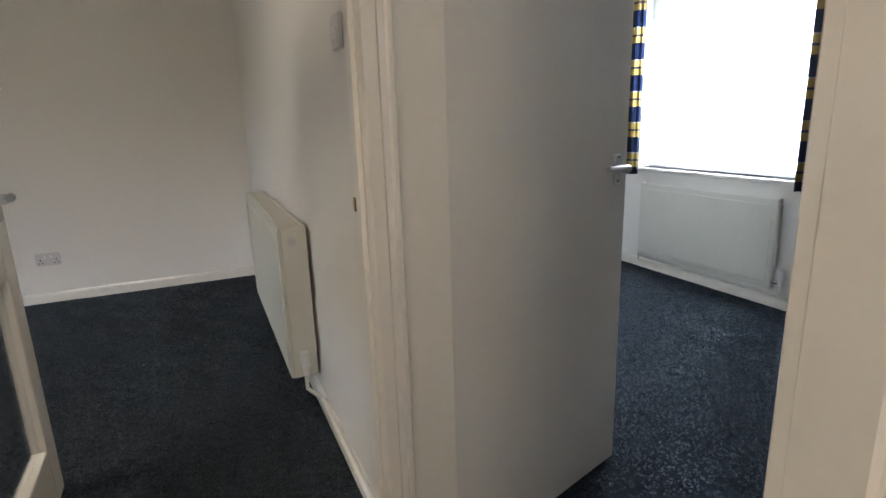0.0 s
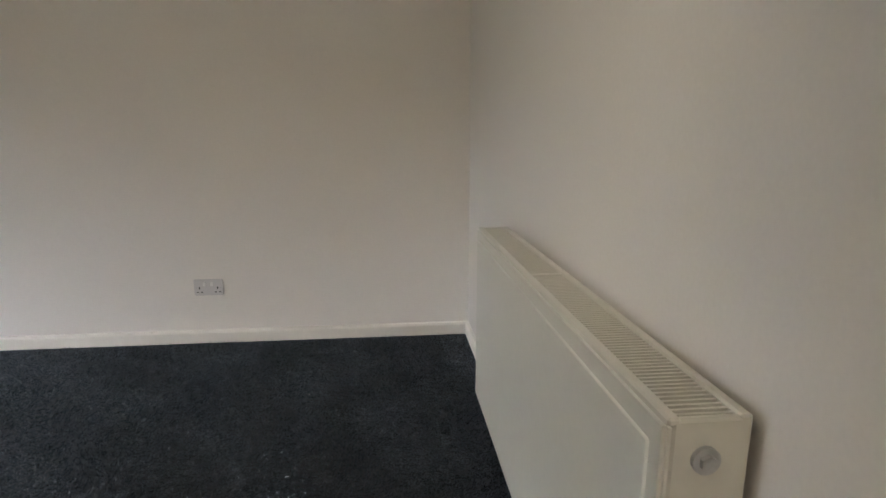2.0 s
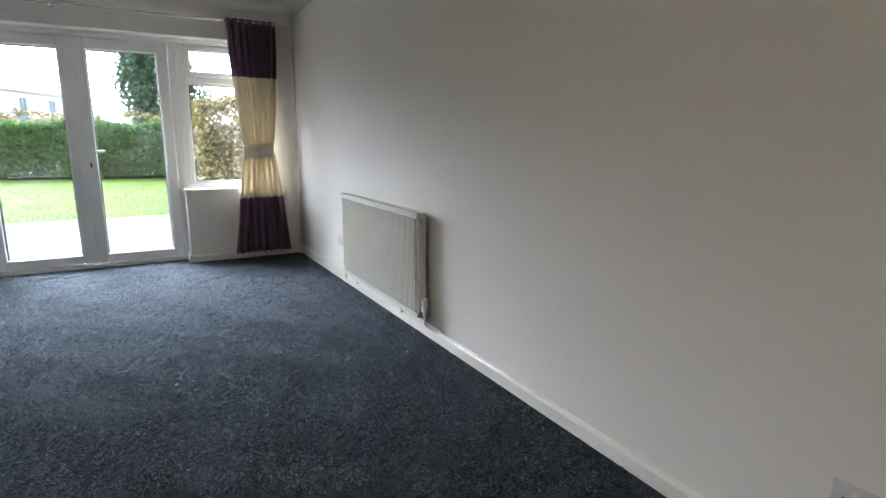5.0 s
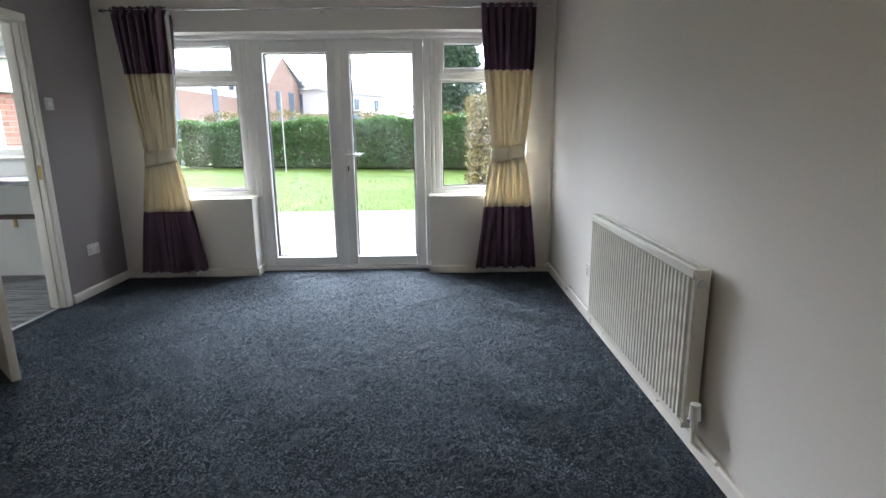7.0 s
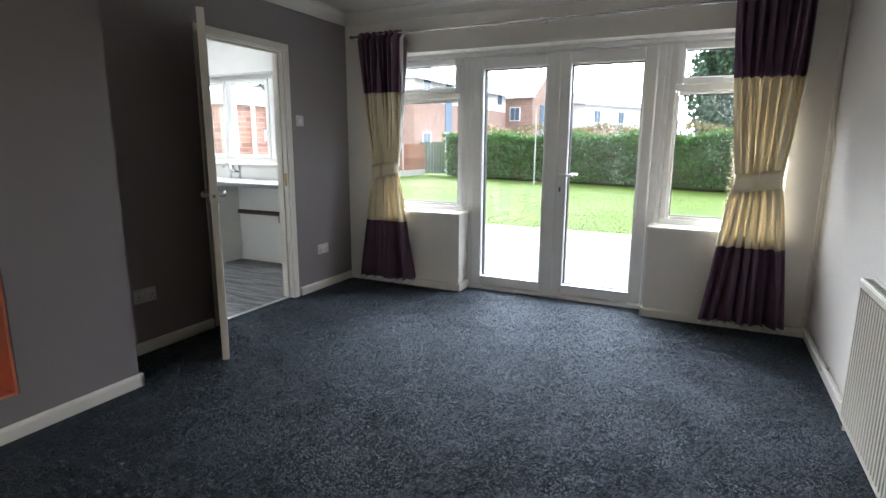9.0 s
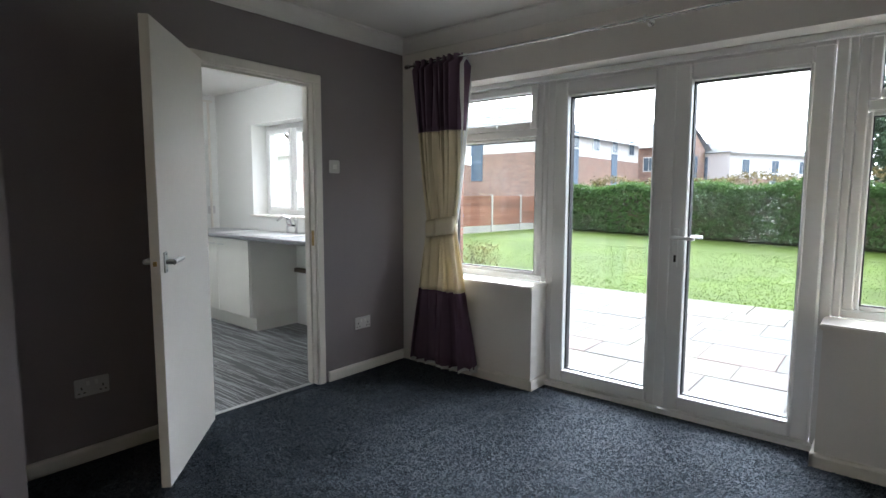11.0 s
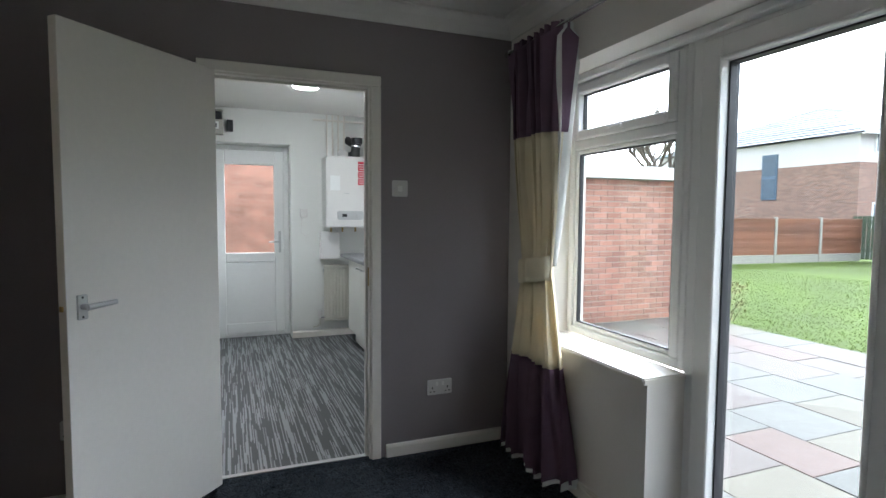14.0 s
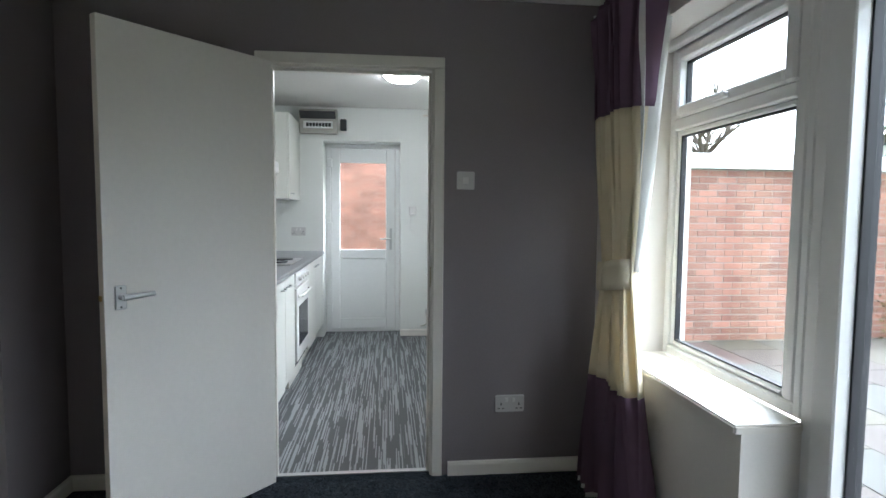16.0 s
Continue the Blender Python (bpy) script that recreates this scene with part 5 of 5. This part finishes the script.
# ---- houses beyond the garden ----
def house(m, w, d, eaves, ridge, split, label, gable=False):
    """Front along local x facing +y; brick below, render above the split, tiled roof."""
    h = thing("house", m, label, "house", "houses beyond the garden")
    part("wall", box(0, w, -d, 0, 0, split), FARBRICK, h, "red brick lower wall")
    part("upper_wall", box(0.02, w - 0.02, -d + 0.02, -0.02, split, eaves), FARBRICK if gable else RENDERW, h)
    bm = bmesh.new()
    o = 0.45
    rows = 14
    hip = 0.0 if gable else d * 0.5
    def at(k, side):
        f = k / rows
        y = (o if side > 0 else -d - o) + (-d / 2 - (o if side > 0 else -d - o)) * f
        return y, eaves + (ridge - eaves) * f, -o + (hip + o) * f
    for side in (1, -1):
        for k in range(rows):
            y0, z0, i0 = at(k, side)
            y1, z1, i1 = at(k + 1, side)
            bm.faces.new([bm.verts.new(p) for p in ((i0, y0, z0 + 0.05), (w - i0, y0, z0 + 0.05), (w - i1, y1, z1), (i1, y1, z1))])
            bm.faces.new([bm.verts.new(p) for p in ((i0, y0, z0 + 0.05), (w - i0, y0, z0 + 0.05), (w - i0, y0, z0), (i0, y0, z0))])
    if not gable:
        for k in range(rows):
            (ya, za, ia), (yb, zb, ib) = at(k, 1), at(k + 1, 1)
            (yc, _, _), (yd, _, _) = at(k, -1), at(k + 1, -1)
            for s in (0, 1):
                xa, xb = (ia, ib) if s == 0 else (w - ia, w - ib)
                bm.faces.new([bm.verts.new(p) for p in ((xa, ya, za + 0.05), (xb, yb, zb), (xb, yd, zb), (xa, yc, za + 0.05))])
    part("roof", bm, SLATE, h, "grey tiled roof")
    if gable:
        bm = bmesh.new()
        for x in (0.02, w - 0.02):
            bm.faces.new([bm.verts.new(p) for p in ((x, 0, eaves), (x, -d, eaves), (x, -d / 2, ridge - 0.1))])
        part("gable_wall", bm, FARBRICK, h)
        for y in (-d * 0.3, -d * 0.7):
            win = part("window", box(-0.05, 0.02, y - 0.5, y + 0.5, 0.9, 5.0, 0.02), BLUECLAD, h, "tall blue framed gable window")
            for z0, z1 in ((1.0, 2.4), (3.3, 4.9)):
                part("pane", box(-0.07, -0.045, y - 0.4, y + 0.4, z0, z1), DARKGL, win)
    else:
        for y in (-d * 0.35, -d * 0.62, -d * 0.88):
            win = part("window", box(w - 0.03, w + 0.05, y - 0.5, y + 0.5, 2.4, 5.0, 0.02), BLUECLAD, h, "tall blue framed side window")
            for z0, z1 in ((2.5, 3.6), (3.8, 4.9)):
                part("pane", box(w + 0.045, w + 0.07, y - 0.4, y + 0.4, z0, z1), DARKGL, win)
    part("gutter", box(-o, w + o, o - 0.02, o + 0.1, eaves - 0.1, eaves + 0.02), UPVC, h)
    n = max(2, int(w / 3.2))
    for lvl, zz, hh in ((0, 0.9, 1.3), (1, split + 0.5, 1.25)):
        for k in range(n):
            x = (k + 0.5) * w / n
            win = part("window", box(x - 0.55, x + 0.55, -0.02, 0.05, zz, zz + hh, 0.02), UPVC, h)
            for s in (-1, 1):
                part("pane", box(x + (s - 1) * 0.24 + 0.02, x + (s + 1) * 0.24 - 0.02, 0.045, 0.06, zz + 0.07, zz + hh - 0.07), DARKGL, win)
            if lvl == 0 and k % 2:
                part("cladding", box(x - 0.5, x + 0.5, 0.0, 0.045, zz + hh, split + 0.45), BLUECLAD, h)
    return h


house(pose(-48.4, -12.9, GZ, 0, 0, -2), 16, 14, 5.6, 8.6, 4.2, "pale rendered and brick house with grey hipped roof")
house(pose(-49.4, -10.7, GZ, 0, 0, 261), 7, 7, 5.6, 8.1, 3.0, "brick house with grey gabled roof", True)
house(pose(-66, -2, GZ, 0, 0, -26), 12, 8, 5.3, 7.0, 3.0, "distant pale house with grey hipped roof")

# grass blades near the patio edge and over the lawn
rng = np.random.default_rng(2)
verts, faces = [], []
for k in range(60000):
    x = -9.32 - 8.0 * rng.uniform() ** 1.6
    y = rng.uniform(-7, 9.5)
    a = rng.uniform(0, 6.283)
    hgt = rng.uniform(0.012, 0.028)
    dx, dy = math.cos(a) * 0.006, math.sin(a) * 0.006
    lx, ly = rng.normal(0, 0.02, 2)
    i = len(verts)
    verts += [(x - dx, y - dy, GZ - 0.032), (x + dx, y + dy, GZ - 0.032), (x + lx, y + ly, GZ - 0.03 + hgt)]
    faces.append((i, i + 1, i + 2))
me = bpy.data.meshes.new("grass")
me.from_pydata(verts, [], faces)
me.materials.append(BLADE)
tagged(new("grass", me), "short green grass blades on the lawn", "grass", kind="stuff")

# carpet pile: leaning tufts in trodden patches
prng = np.random.default_rng(7)


def pile(x0, x1, y0, y1, per_m2):
    n = int((x1 - x0) * (y1 - y0) * per_m2)
    px, py = prng.uniform(x0, x1, n), prng.uniform(y0, y1, n)
    patch = np.sin(px * 9.1 + 2.3 * np.sin(py * 5.3)) + np.sin(py * 11.7 + 1.9 * np.sin(px * 7.7 + 1)) + 0.8 * np.sin(px * 23 + py * 19)
    turn = 0.9 * patch + prng.normal(0, 0.7, n)
    lean = 0.006 + 0.003 * patch
    hgt = prng.uniform(0.004, 0.009, n) * (1 + 0.12 * patch)
    face = prng.uniform(0, 6.283, n)
    half = prng.uniform(0.003, 0.0065, n)
    tri = np.empty((n, 3, 3))
    tri[:, 0] = np.stack((px - np.cos(face) * half, py - np.sin(face) * half, np.zeros(n)), 1)
    tri[:, 1] = np.stack((px + np.cos(face) * half, py + np.sin(face) * half, np.zeros(n)), 1)
    tri[:, 2] = np.stack((px + np.cos(turn) * lean, py + np.sin(turn) * lean, hgt), 1)
    return tri.reshape(-1, 3)


tips = np.concatenate([pile(*area) for area in ((-5.12, 1.37, 1.64, 4.8, 13000), (-5.1, -2.5, 1.12, 1.64, 13000), (0.6, 1.33, 0.6, 1.64, 9000), (1.7, 3.98, 1.0, 4.7, 6000))])
me = bpy.data.meshes.new("carpet_pile")
me.from_pydata(tips.tolist(), [], np.arange(len(tips)).reshape(-1, 3).tolist())
me.materials.append(PILE)
tagged(new("carpet_pile", me), "short charcoal blue carpet tufts, trodden in patches", "carpet pile", kind="stuff")

# ---- pieces last: patio slabs and bricks ----
pav = setting("pavement", box(-9.28, -5.3, -2.0, 9.0, GZ - 0.06, GZ - 0.006), PATIOJOINT, "bed of the paved patio", "patio")
pick = random.Random(11)
s = 0.6
protos = {}
for n_, (lw, ll) in {"a": (0.6, 0.6), "b": (0.6, 0.9), "c": (0.45, 0.6)}.items():
    for q, sm in enumerate(SLABS):
        protos[n_, q] = mesh_of("slab", box(0.004, lw - 0.004, 0.004, ll - 0.004, -0.03, 0, 0.003), sm)
x, row = -5.3, 0
while x > -9.2:
    kind = "a" if row % 3 else ("b" if row % 2 else "a")
    depth = 0.45 if row % 4 == 2 else 0.6
    y = -2.0 - pick.uniform(0, 0.3)
    while y < 8.9:
        n_ = "c" if depth == 0.45 else pick.choice("aab")
        q = pick.choices((0, 1, 2, 3), (5, 5, 3, 0.8))[0]
        if x < -8.4 and pick.random() < 0.3:
            q = 3
        sl = new("slab", protos[n_, q])
        sl.parent = pav
        sl.location = (x - depth, y, GZ + pick.uniform(-0.002, 0.002))
        y += 0.9 if n_ == "b" else 0.6
    x -= depth
    row += 1
brick_wall("wall_garage", GX0, GY, 0, GX1 - GX0, 1.96, "red brick side wall of the garage", (0.3, 2.9))
brick_wall("wall_neighbour", -5.6, -3.7, 0, 3.2, 2.9, "red brick wall outside the back door", (1.2, 2.7))
